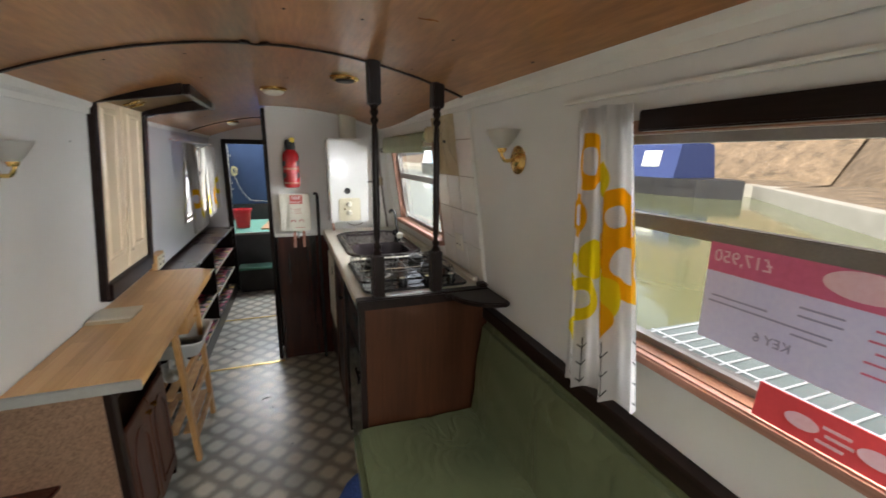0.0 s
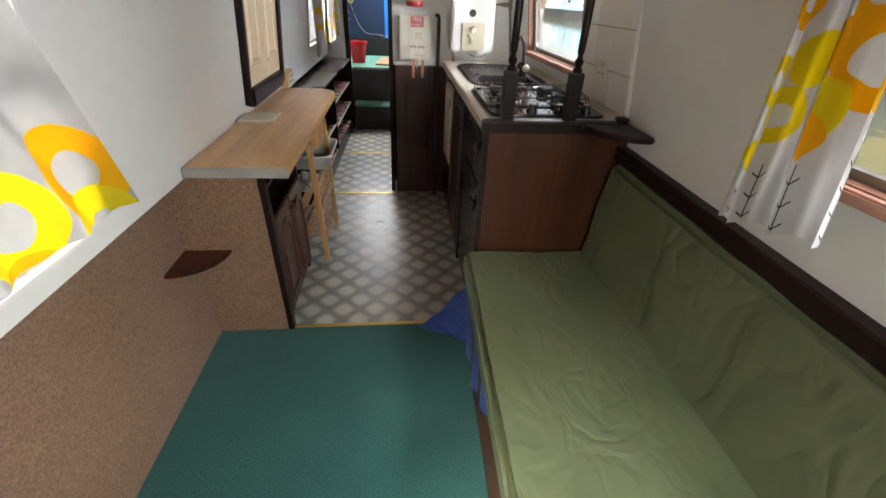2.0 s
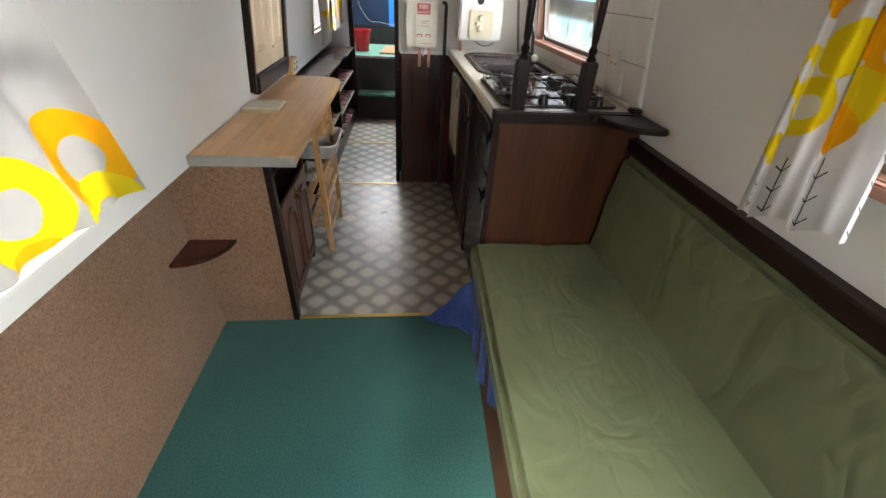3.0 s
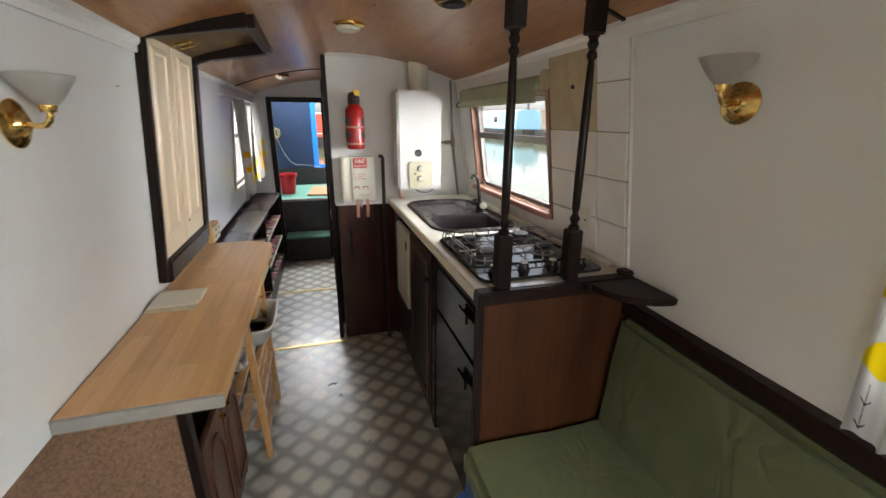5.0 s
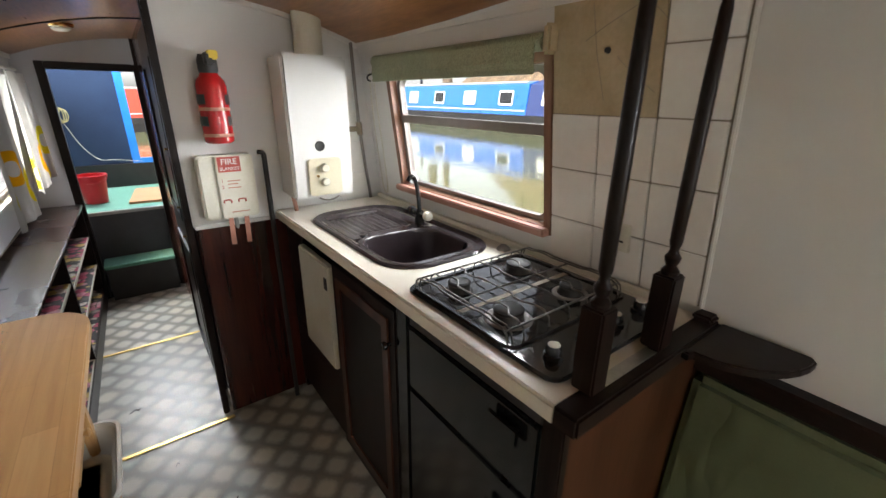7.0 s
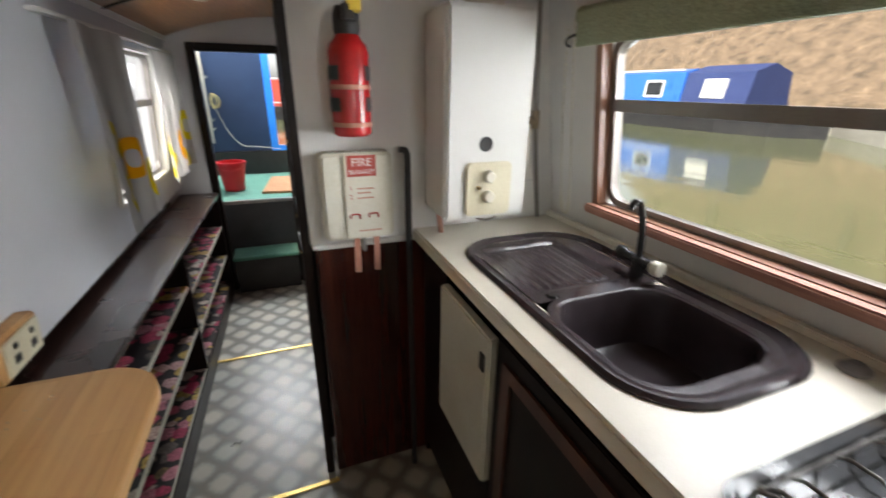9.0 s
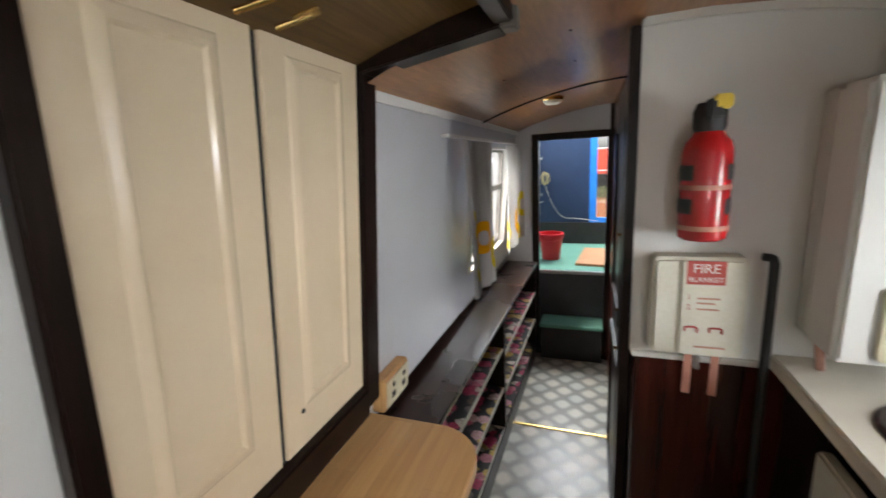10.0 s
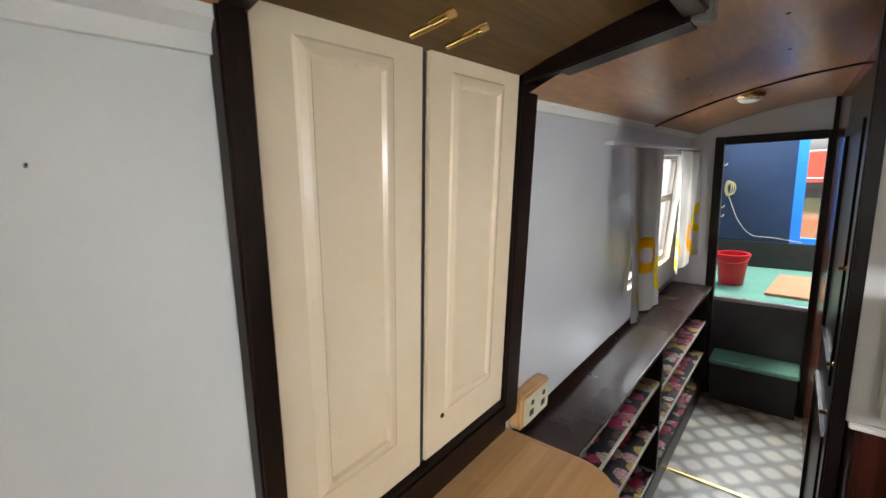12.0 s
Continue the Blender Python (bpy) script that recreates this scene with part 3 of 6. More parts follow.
# ceiling: cambered ply with a recess for the side hatch
def ceiling_bm():
    xs = [-0.66, -0.58, -0.45, -0.32, -0.19, -0.05, 0.1, 0.25, 0.4, 0.55, 0.7, 0.85, 1.0]
    ys = [BOW, 0.0, 1.645, 2.29, 2.93, 4.12, STERN]
    bm = bmesh.new()
    for s, dz in ((0, 0.0), (1, 0.045)):
        g = {(i, j): bm.verts.new((x, y, ceil_z(x, y) + dz)) for i, x in enumerate(xs) for j, y in enumerate(ys)}
        for i in range(len(xs) - 1):
            for j in range(len(ys) - 1):
                if s == 0 and j == 3 and xs[i] < -0.2:
                    continue
                bm.faces.new((g[i, j], g[i + 1, j], g[i + 1, j + 1], g[i, j + 1]))
    return bm


ceiling = struct("ceiling", ceiling_bm(), M_CEIL, "varnished orange-brown plywood ceiling, curved across", "ceiling", True)


def camber_strip(y0, y1, x0, x1, drop, n=16):
    bm = bmesh.new()
    rows = []
    for i in range(n + 1):
        x = x0 + (x1 - x0) * i / n
        z = ceil_z(x, y0)
        rows.append([bm.verts.new(p) for p in ((x, y0, z - drop), (x, y1, z - drop), (x, y1, z + 0.01), (x, y0, z + 0.01))])
    for a, b in zip(rows, rows[1:]):
        for k in range(4):
            bm.faces.new((a[k], a[(k + 1) % 4], b[(k + 1) % 4], b[k]))
    return bm


for y in (1.645, 4.122):
    struct("ceiling_trim", camber_strip(y - 0.007, y + 0.007, -0.55, 0.90, 0.007), M_DARK, "thin dark joint strip across the ceiling", "trim", True)
struct("ceiling_centre_trim", box((0.135, BOW, 1.897), (0.165, 1.635, 1.908), 0.003), M_CEIL, "varnished cover strip along the ceiling", "trim")
struct("ceiling_chevron", join(moved(box((-0.05, -0.008, 1.893), (0.0, 0.008, 1.903), 0.002), Matrix.Translation((0.15, 1.645, 0)) @ pose(0, 0, 0, 0, 0, 30)),
                               moved(box((0.0, -0.008, 1.893), (0.05, 0.008, 1.903), 0.002), Matrix.Translation((0.15, 1.645, 0)) @ pose(0, 0, 0, 0, 0, -30))), M_DARK, "small dark chevron joint", "trim")


def crown(name, xf, sign, y0, y1, z):
    x = xf(z)
    prof = [(x, z - 0.045), (x - sign * 0.008, z - 0.045), (x - sign * 0.010, z - 0.025), (x - sign * 0.022, z - 0.012), (x - sign * 0.024, z + 0.02), (x, z + 0.02)]
    return struct(name, prism(prof, y0, y1, 0, "y"), M_TRIM, "white moulded cornice strip", "trim")


crown("cornice_right", right_x, 1, BOW, 3.262, 1.775)
crown("cornice_left", left_x, -1, BOW, 2.255, 1.748)
crown("cornice_left", left_x, -1, 2.978, 4.118, 1.748)
crown("cornice_left", left_x, -1, 4.126, STERN, 1.748)

# galley bulkhead: white above, varnished below
BK = 3.266
bk_out = [(0.10, 0.972)] + [(1.06, 0.972), (1.06, 1.70)] + [(x, ceil_z(x, BK) + 0.01) for x in (0.95, 0.8, 0.6, 0.4, 0.2, 0.10)]
struct("bulkhead_upper", prism(bk_out, BK, BK + 0.04, 0, "y"), M_WALL, "white painted bulkhead panel", "wall")
struct("bulkhead_lower", box((0.115, BK - 0.006, 0.0), (1.06, BK + 0.04, 0.958), 0.002), M_MAHOG, "red-brown varnished wooden bulkhead panel", "wall")
struct("bulkhead_dado", box((0.105, BK - 0.014, 0.959), (0.475, BK + 0.04, 0.975), 0.003), M_TRIM, "thin white dado strip", "trim")
struct("bulkhead_cornice", camber_strip(BK - 0.016, BK, 0.105, 0.90, 0.02), M_TRIM, "white cornice on the bulkhead", "trim")
struct("bulkhead_end_trim", box((0.072, BK - 0.010, 0.0), (0.099, BK + 0.045, 1.855), 0.004), M_DARKZ, "dark upright edge of the bulkhead", "trim")
struct("corridor_wall", box((0.118, BK + 0.045, 0.0), (0.15, STERN, 1.90), 0), M_MAHOG, "dark varnished wall along the corridor", "wall")
# bathroom door standing along the corridor wall
door = thing("door_bathroom", "dark varnished panelled door in the corridor wall", "door")
part("leaf", box((0.090, 3.40, 0.04), (0.1165, 4.05, 1.78), 0.003), M_DARKZ, door)
for z0, z1 in ((0.15, 0.80), (0.95, 1.65)):
    part("panel", ring_prism(rounded(3.48, z0, 3.97, z1, 0.01, 2), rounded(3.51, z0 + 0.03, 3.94, z1 - 0.03, 0.008, 2), 0.080, 0.092, "x"), M_DARKZ, door)
for z in (1.28, 1.02, 0.88):
    part("door_catch", lathe([(0.0, 0.0), (0.010, 0.0), (0.010, 0.004), (0.005, 0.008), (0.005, 0.02), (0.0, 0.022)], 12, Matrix.Translation((0.090, 3.47, z)) @ pose(0, 0, 0, 0, -90, 0)), M_BRASS, door, "small brass catch", True)
door["kind"] = "structure"

# stern bulkhead with the doorway
dx0, dx1, dz = -0.385, 0.10, 1.655
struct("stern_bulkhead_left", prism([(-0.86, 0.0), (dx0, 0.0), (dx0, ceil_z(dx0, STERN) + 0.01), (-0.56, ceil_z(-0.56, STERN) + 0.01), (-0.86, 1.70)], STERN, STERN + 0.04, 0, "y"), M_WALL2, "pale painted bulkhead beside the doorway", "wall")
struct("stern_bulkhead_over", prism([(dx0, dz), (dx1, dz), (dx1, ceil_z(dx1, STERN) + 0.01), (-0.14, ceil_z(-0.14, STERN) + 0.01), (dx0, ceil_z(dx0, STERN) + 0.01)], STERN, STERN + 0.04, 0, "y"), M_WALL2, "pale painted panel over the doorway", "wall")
struct("stern_bulkhead_right", box((dx1, STERN, 0.0), (1.06, STERN + 0.04, 1.93), 0), M_DARKZ, "dark bulkhead beside the doorway", "wall")
frame_1 = thing("door_frame", "dark stained wooden frame of the stern doorway", "door frame")
frame_1["kind"] = "structure"
part("jamb", box((dx0 - 0.045, STERN - 0.018, 0.0), (dx0 + 0.004, STERN + 0.045, dz + 0.045), 0.004), M_DARKZ, frame_1)
part("jamb", box((dx1 - 0.012, STERN - 0.018, 0.0), (dx1 + 0.060, STERN + 0.045, dz + 0.045), 0.004), M_DARKZ, frame_1)
part("head", box((dx0 + 0.004, STERN - 0.018, dz - 0.003), (dx1 - 0.012, STERN + 0.045, dz + 0.045), 0.004), M_DARK, frame_1)

# stern deck beyond the doorway
steps = thing("steps", "carpeted steps up to the stern deck with dark risers", "steps")
part("tread", box((-0.37, 5.07, 0.258), (0.087, 5.298, 0.284), 0.006), M_STEPGREEN, steps, "green carpeted tread")
part("riser", box((-0.36, 5.09, 0.0), (0.08, 5.11, 0.257), 0.002), M_MATTBLACK, steps, "black riser")
part("riser", box((-0.70, 5.30, 0.0), (0.9, 5.325, 0.628), 0.002), M_CHARCOAL, steps, "charcoal painted riser")
part("nosing", box((-0.70, 5.283, 0.629), (0.9, 5.325, 0.652), 0.005), M_STEEL, steps, "worn metal nosing")
struct("stern_deck", box((-0.95, 5.326, 0.60), (1.15, 7.0, 0.65), 0), M_STEPGREEN, "green carpeted stern deck", "floor")
struct("stern_wall_left", box((-0.95, 5.215, 0.0), (-0.90, 7.0, 1.95), 0), M_TARP, "navy blue side board", "wall")
struct("stern_wall_right", box((1.10, 5.215, 0.0), (1.15, 7.0, 0.95), 0), M_TARP, "low navy blue side board", "wall")
struct("stern_board", box((-0.92, 6.40, 0.87), (-0.03, 6.44, 1.93), 0.002), M_TARP, "dark navy board closing the stern", "wall")
struct("stern_board_foot", box((-0.92, 6.38, 0.651), (0.62, 6.43, 0.868), 0.003), M_MATTBLACK, "black locker front at the stern", "wall")
struct("stern_board_side", box((0.62, 6.38, 0.651), (1.10, 6.43, 1.93), 0.003), M_TARP, "navy blue board at the stern", "wall")
sw = thing("window_stern", "bright blue painted window frame at the stern", "window")
sw["kind"] = "structure"
part("frame", ring_prism(rounded(-0.03, 0.868, 0.60, 1.92, 0.004, 1), rounded(0.035, 0.915, 0.55, 1.87, 0.004, 1), 6.385, 6.425, "y"), M_BRIGHTBLUE, sw)

# bow end: bulkhead with glazed doors behind the viewer
bow_parts = [((-0.86, 0.0), (-0.20, 1.95)), ((0.62, 0.0), (1.13, 1.95)), ((-0.20, 1.80), (0.62, 1.95)), ((-0.20, 0.0), (0.62, 0.55))]
struct("bow_bulkhead", join(*[box((a[0], BOW - 0.04, a[1]), (b[0], BOW, b[1]), 0) for a, b in bow_parts]), M_WALL, "white bow bulkhead with glazed doors", "wall")
window_light("bow_door_light", (0.21, BOW - 0.02, 1.18), (0.21, 2.0, 0.7), 0.80, 1.2, 0.9)


# ---------------------------------------------------------------- windows
def window(name, side, hole, sill, label, mull, lining=M_FRAMEWOOD):
    y0, y1, z0, z1 = hole
    xf, s = (right_x, 1) if side > 0 else (left_x, -1)
    w = thing(name, label, "window")
    w["kind"] = "structure"

    def leaned(bm):
        for v in bm.verts:
            v.co.x += xf(v.co.z)
        return bm
    part("window_frame", leaned(ring_prism(rounded(y0 + 0.002, z0 + 0.002, y1 - 0.002, z1 - 0.002, 0.05), rounded(y0 + 0.02, z0 + 0.02, y1 - 0.02, z1 - 0.02, 0.045), s * 0.022, s * 0.052, "x")), M_ALU, w, "dull aluminium frame")
    part("transom", leaned(box((s * 0.020, y0 + 0.018, mull - 0.017), (s * 0.046, y1 - 0.018, mull + 0.017), 0.003)), M_ALU, w)
    for a, b in ((z0 + 0.018, mull - 0.016), (mull + 0.016, z1 - 0.018)):
        pane = part("pane", leaned(box((s * 0.034, y0 + 0.018, a), (s * 0.038, y1 - 0.018, b), 0)), M_GLASS, w, "clear glass pane")
        pane.visible_shadow = False
    # timber lining round the opening
    t = 0.026 if lining is M_FRAMEWOOD else 0.010
    part("lining", leaned(ring_prism([(y0 - t, z0 - t), (y1 + t, z0 - t), (y1 + t, z1 + t), (y0 - t, z1 + t)], [(y0 + 0.001, z0 + 0.001), (y1 - 0.001, z0 + 0.001), (y1 - 0.001, z1 - 0.001), (y0 + 0.001, z1 - 0.001)], s * -0.014, s * 0.022, "x")), lining, w, "brown timber lining" if lining is M_FRAMEWOOD else "white painted lining")
    if sill:
        part("window_sill", leaned(box((s * -sill, y0 - 0.02, z0 - 0.030), (s * 0.020, y1 + 0.03, z0 - 0.002), 0.005)), M_SILL, w, "pinkish wooden sill")
    return w


window("window_lounge", 1, RIGHT_WINDOWS[0], 0.035, "wide cabin window with a pinkish wooden sill", 1.411)
window("window_galley", 1, RIGHT_WINDOWS[1], 0.045, "galley window with rounded corners and wooden sill", 1.412)
window("window_left", -1, LEFT_WINDOWS[0], 0.0, "cabin window mostly behind a curtain", 1.30, M_TRIM)
window("window_corridor", -1, LEFT_WINDOWS[1], 0.0, "corridor window between two curtains", 1.36, M_TRIM)


# ---------------------------------------------------------------- bench
def flared(bm, edge=0.6):
    """The bench front runs out by 45 mm a metre towards the bow."""
    for v in bm.verts:
        if v.co.x < edge:
            v.co.x -= 0.045 * (1.6 - v.co.y)
    return bm


bench = thing("bench", "long olive green upholstered bench along the cabin side", "bench", at=(0, 0, 0))
part("base", flared(box((0.440, -1.4, 0.0), (1.055, 1.598, 0.343), 0.004)), M_PANEL, bench, "brown wooden base")


def cushion(lo, hi, r, ny, amp, seed, along):
    """A soft box with a crowned, faintly wrinkled top."""
    bm = bmesh.new()
    bmesh.ops.create_cube(bm, size=1.0)
    c = [(a + b) / 2 for a, b in zip(lo, hi)]
    s = [b - a for a, b in zip(lo, hi)]
    bmesh.ops.transform(bm, matrix=Matrix.Translation(c) @ Matrix.Diagonal((*s, 1)), verts=bm.verts)
    bmesh.ops.bevel(bm, geom=list(bm.edges), offset=r, segments=4, affect="EDGES")
    for k in range(1, ny):
        geom = list(bm.verts) + list(bm.edges) + list(bm.faces)
        bmesh.ops.bisect_plane(bm, geom=geom, plane_co=(0, lo[1] + s[1] * k / ny, 0), plane_no=(0, 1, 0))
    for k in range(1, 14):
        geom = list(bm.verts) + list(bm.edges) + list(bm.faces)
        if along == "z":
            bmesh.ops.bisect_plane(bm, geom=geom, plane_co=(lo[0] + s[0] * k / 14, 0, 0), plane_no=(1, 0, 0))
        else:
            bmesh.ops.bisect_plane(bm, geom=geom, plane_co=(0, 0, lo[2] + s[2] * k / 14), plane_no=(0, 0, 1))
    for v in bm.verts:
        p = Vector((v.co.x * 3.2 + seed, v.co.y * 3.0, v.co.z * 3.2))
        q = Vector((v.co.x * 10 + v.co.y * 5 + seed, v.co.y * 7 - v.co.x * 6, v.co.z * 9))
        f = noise.noise(p) * amp + (1 - abs(noise.noise(q)) * 4) * amp * 0.35
        if along == "z" and v.co.z > c[2]:
            v.co.z += f
        if along == "x" and v.co.x < c[0]:
            v.co.x -= f
    return bm


part("seat_cushion", flared(cushion((0.408, -1.4, 0.344), (0.985, 1.598, 0.446), 0.022, 60, 0.009, 3.0, "z"), 0.5), M_SEAT, bench, "flat olive green seat cushion", True)
back = cushion((0.932, -1.4, 0.42), (1.02, 1.598, 0.850), 0.02, 60, 0.008, 9.0, "x")
for v in back.verts:
    v.co.x += 0.10 * (v.co.z - 0.44)
    v.co.z -= 0.018 * (1.58 - v.co.y) * max(0.0, v.co.z - 0.45) / 0.4
part("back_cushion", back, M_SEAT, bench, "olive green back cushion", True)
rail = prism([(0.985, 0.862), (0.985, 0.904), (0.990, 0.910), (1.03, 0.910), (1.03, 0.862)], BOW, 1.603, 0, "y")
for v in rail.verts:
    v.co.z -= 0.018 * (1.58 - v.co.y)
struct("bench_rail", rail, M_DARK, "dark stained capping rail along the cabin side", "trim")

# ---------------------------------------------------------------- desk along the hull side
desk = thing("desk", "beech-strip fold-out desk with a grey front edge", "desk")
rr = 0.13
d_out = [(-0.612, 1.516), (-0.258, 1.516)] + [(-0.258 - rr + rr * math.cos(radians(a)), 2.955 - rr + rr * math.sin(radians(a))) for a in range(0, 91, 9)] + [(-0.612, 2.955)]
part("desktop", prism(d_out, 0.812, 0.846, 0.003), M_DESK, desk, "pale beech-strip top with a rounded end")
part("edging", box((-0.612, 1.507, 0.809), (-0.256, 1.515, 0.8465), 0.003), M_GREYEDGE, desk, "grey worn edging")

desk_cab = thing("desk_cupboard", "low dark wooden cupboard with arched doors under the desk", "cupboard")
part("end_panel", prism([(-0.705, 0.002), (-0.400, 0.002), (-0.412, 0.808), (-0.785, 0.802)], 1.622, 1.645, 0.002, "y"), M_LINING, desk_cab, "brown carpeted end panel")
part("corner_post", prism([(-0.399, 0.0), (-0.374, 0.0), (-0.386, 0.808), (-0.411, 0.808)], 1.622, 1.66, 0.002, "y"), M_DARKZ, desk_cab, "dark edging strip")
part("inner_shelf", box((-0.70, 1.65, 0.50), (-0.41, 2.16, 0.52), 0.002), M_DARK, desk_cab)
part("back_board", box((-0.71, 2.16, 0.0), (-0.392, 2.18, 0.80), 0.002), M_DARK, desk_cab)
part("base", box((-0.70, 1.662, 0.0), (-0.41, 2.16, 0.07), 0.002), M_DARK, desk_cab)


def slant(bm, x0=-0.380, k=-0.014):
    for v in bm.verts:
        v.co.x += x0 + k * v.co.z
    return bm


for y0, y1, ky in ((1.668, 1.905, 1.875), (1.911, 2.15, 1.94)):
    dd = part("door", slant(box((-0.012, y0, 0.075), (0.006, y1, 0.565), 0.004)), M_CUPB, desk_cab)
    cy, hw = (y0 + y1) / 2, (y1 - y0) / 2 - 0.035
    op = [(cy - hw, 0.13)] + [(cy + hw, 0.13)] + [(cy + hw * math.cos(radians(a)), 0.40 + 0.11 * math.sin(radians(a))) for a in range(0, 181, 15)]
    op_in = [(cy + (u - cy) * 0.86, 0.30 + (v - 0.30) * 0.90) for u, v in op]
    part("moulding", slant(ring_prism(op, op_in, 0.0055, 0.013, "x")), M_CUPB, dd)
    part("knob", slant(lathe([(0, 0), (0.006, 0), (0.006, 0.008), (0.012, 0.014), (0.012, 0.02), (0.006, 0.024), (0, 0.024)], 14, Matrix.Translation((0.005, ky, 0.52)) @ pose(0, 0, 0, 0, 90, 0))), M_BRASS, dd, "small pale brass knob", True)

corner_shelf = thing("corner_shelf", "dark red quarter-round shelf fixed in the corner", "shelf")
part("shelf_board", prism([(-0.752, 1.622)] + [(-0.752 + 0.185 * math.cos(radians(a)), 1.622 - 0.185 * math.sin(radians(a))) for a in range(0, 91, 10)], 0.432, 0.450, 0.004), M_MAHOG, corner_shelf)

# ---------------------------------------------------------------- galley units
worktop = thing("worktop", "cream laminate galley worktop", "worktop")
def worktop_bm():
    xs, ys, zs = [0.443, 0.547, 0.886, 1.0], [1.627, 2.317, 3.01, BK - 0.008], (0.962, 1.0)
    bm = bmesh.new()
    g = {(i, j, k): bm.verts.new((x, y, z)) for i, x in enumerate(xs) for j, y in enumerate(ys) for k, z in enumerate(zs)}
    for i in range(3):
        for j in range(3):
            if (i, j) == (1, 1):
                for a, b in (((1, 1), (2, 1)), ((2, 1), (2, 2)), ((2, 2), (1, 2)), ((1, 2), (1, 1))):
                    bm.faces.new((g[(*a, 0)], g[(*b, 0)], g[(*b, 1)], g[(*a, 1)]))
                continue
            for k in (0, 1):
                bm.faces.new((g[i, j, k], g[i + 1, j, k], g[i + 1, j + 1, k], g[i, j + 1, k]))
    rim = [(0, j) for j in range(4)] + [(i, 3) for i in range(1, 4)] + [(3, j) for j in (2, 1, 0)] + [(i, 0) for i in (2, 1)]
    for a, b in zip(rim, rim[1:] + rim[:1]):
        bm.faces.new((g[(*a, 0)], g[(*b, 0)], g[(*b, 1)], g[(*a, 1)]))
    bmesh.ops.recalc_face_normals(bm, faces=bm.faces)
    front = [e for e in bm.edges if all(abs(v.co.x - 0.443) < 1e-4 and abs(v.co.z - 1.0) < 1e-4 for v in e.verts)]
    bmesh.ops.bevel(bm, geom=front, offset=0.006, segments=3, affect="EDGES")
    return bm


part("top", worktop_bm(), M_WORK, worktop)
part("upstand", box((0.978, 1.69, 1.0005), (1.000, BK - 0.008, 1.018), 0.003), M_WORK, worktop)

units = thing("base_unit", "dark wooden galley base unit with a white appliance door", "kitchen unit")
for lo, hi in (((0.485, 1.620, 0.075), (1.05, 1.632, 0.960)), ((0.485, 2.140, 0.075), (1.05, 2.160, 0.960)), ((0.485, 3.235, 0.0), (1.05, 3.265, 0.960)), ((0.49, 2.668, 0.095), (0.60, 2.682, 0.935))):
    part("side_board", box(lo, hi, 0.001), M_DARK, units)
part("base_board", box((0.495, 2.161, 0.075), (1.05, 3.234, 0.0945), 0.001), M_DARK, units)
part("top_rail", box((0.49, 2.161, 0.936), (0.53, 3.234, 0.960), 0.001), M_DARK, units)
part("kickboard", box((0.513, 1.620, 0.0), (0.53, 3.235, 0.074), 0.002), M_MATTBLACK, units)
part("stile", box((0.462, 2.140, 0.05), (0.484, 2.196, 0.945), 0.003), M_BLACK, units, "black upright strip")
part("edge_fillet", box((0.468, 1.622, 0.075), (0.484, 1.662, 0.955), 0.002), M_DARKZ, units)
dd = part("door", box((0.462, 2.203, 0.085), (0.484, 2.665, 0.925), 0.004), M_DARKZ, units)
part("door_panel", ring_prism(rounded(2.243, 0.13, 2.625, 0.88, 0.004, 1), rounded(2.278, 0.165, 2.590, 0.845, 0.004, 1), 0.455, 0.463, "x"), M_CUPB, dd)
part("handle", lathe([(0, 0), (0.007, 0), (0.006, 0.01), (0.014, 0.018), (0.012, 0.026), (0, 0.028)], 14, Matrix.Translation((0.462, 2.235, 0.80)) @ pose(0, 0, 0, 0, -90, 0)), M_BLACK, dd, "", True)
part("door", box((0.453, 2.688, 0.436), (0.484, 3.015, 0.897), 0.006), M_OFFWHITE, units, "cream appliance door")
part("door_grip", box((0.449, 2.703, 0.795), (0.4535, 2.728, 0.845), 0.001), M_MATTBLACK, units, "dark finger grip")
part("plinth_panel", box((0.475, 2.688, 0.085), (0.490, 3.225, 0.434), 0.002), M_DARKZ, units)
part("filler", box((0.475, 3.018, 0.436), (0.490, 3.225, 0.925), 0.002), M_DARKZ, units)

end_panel = thing("end_panel", "brown veneered panel closing the galley end", "panel")
part("board", box((0.472, 1.590, 0.0), (1.055, 1.604, 0.958), 0.002), M_PANEL, end_panel)
part("edge_strip", box((0.448, 1.586, 0.0), (0.471, 1.608, 0.960), 0.003), M_DARKZ, end_panel, "dark edge strip")
part("capping", box((0.440, 1.560, 0.961), (1.0, 1.612, 1.004), 0.005), M_DARK, end_panel, "dark capping rail")
part("capping_end", box((0.955, 1.565, 1.0045), (0.998, 1.612, 1.022), 0.006), M_DARK, end_panel)
part("shelf", prism([(0.80, 1.559), (1.0, 1.559), (1.0, 1.385), (0.985, 1.375)] + [(0.985 - 0.17 * math.sin(radians(a)) , 1.375 + 0.165 * (1 - math.cos(radians(a)))) for a in range(10, 91, 10)] + [(0.80, 1.545)], 0.982, 1.002, 0.004), M_DARK, end_panel, "dark quarter-round shelf")

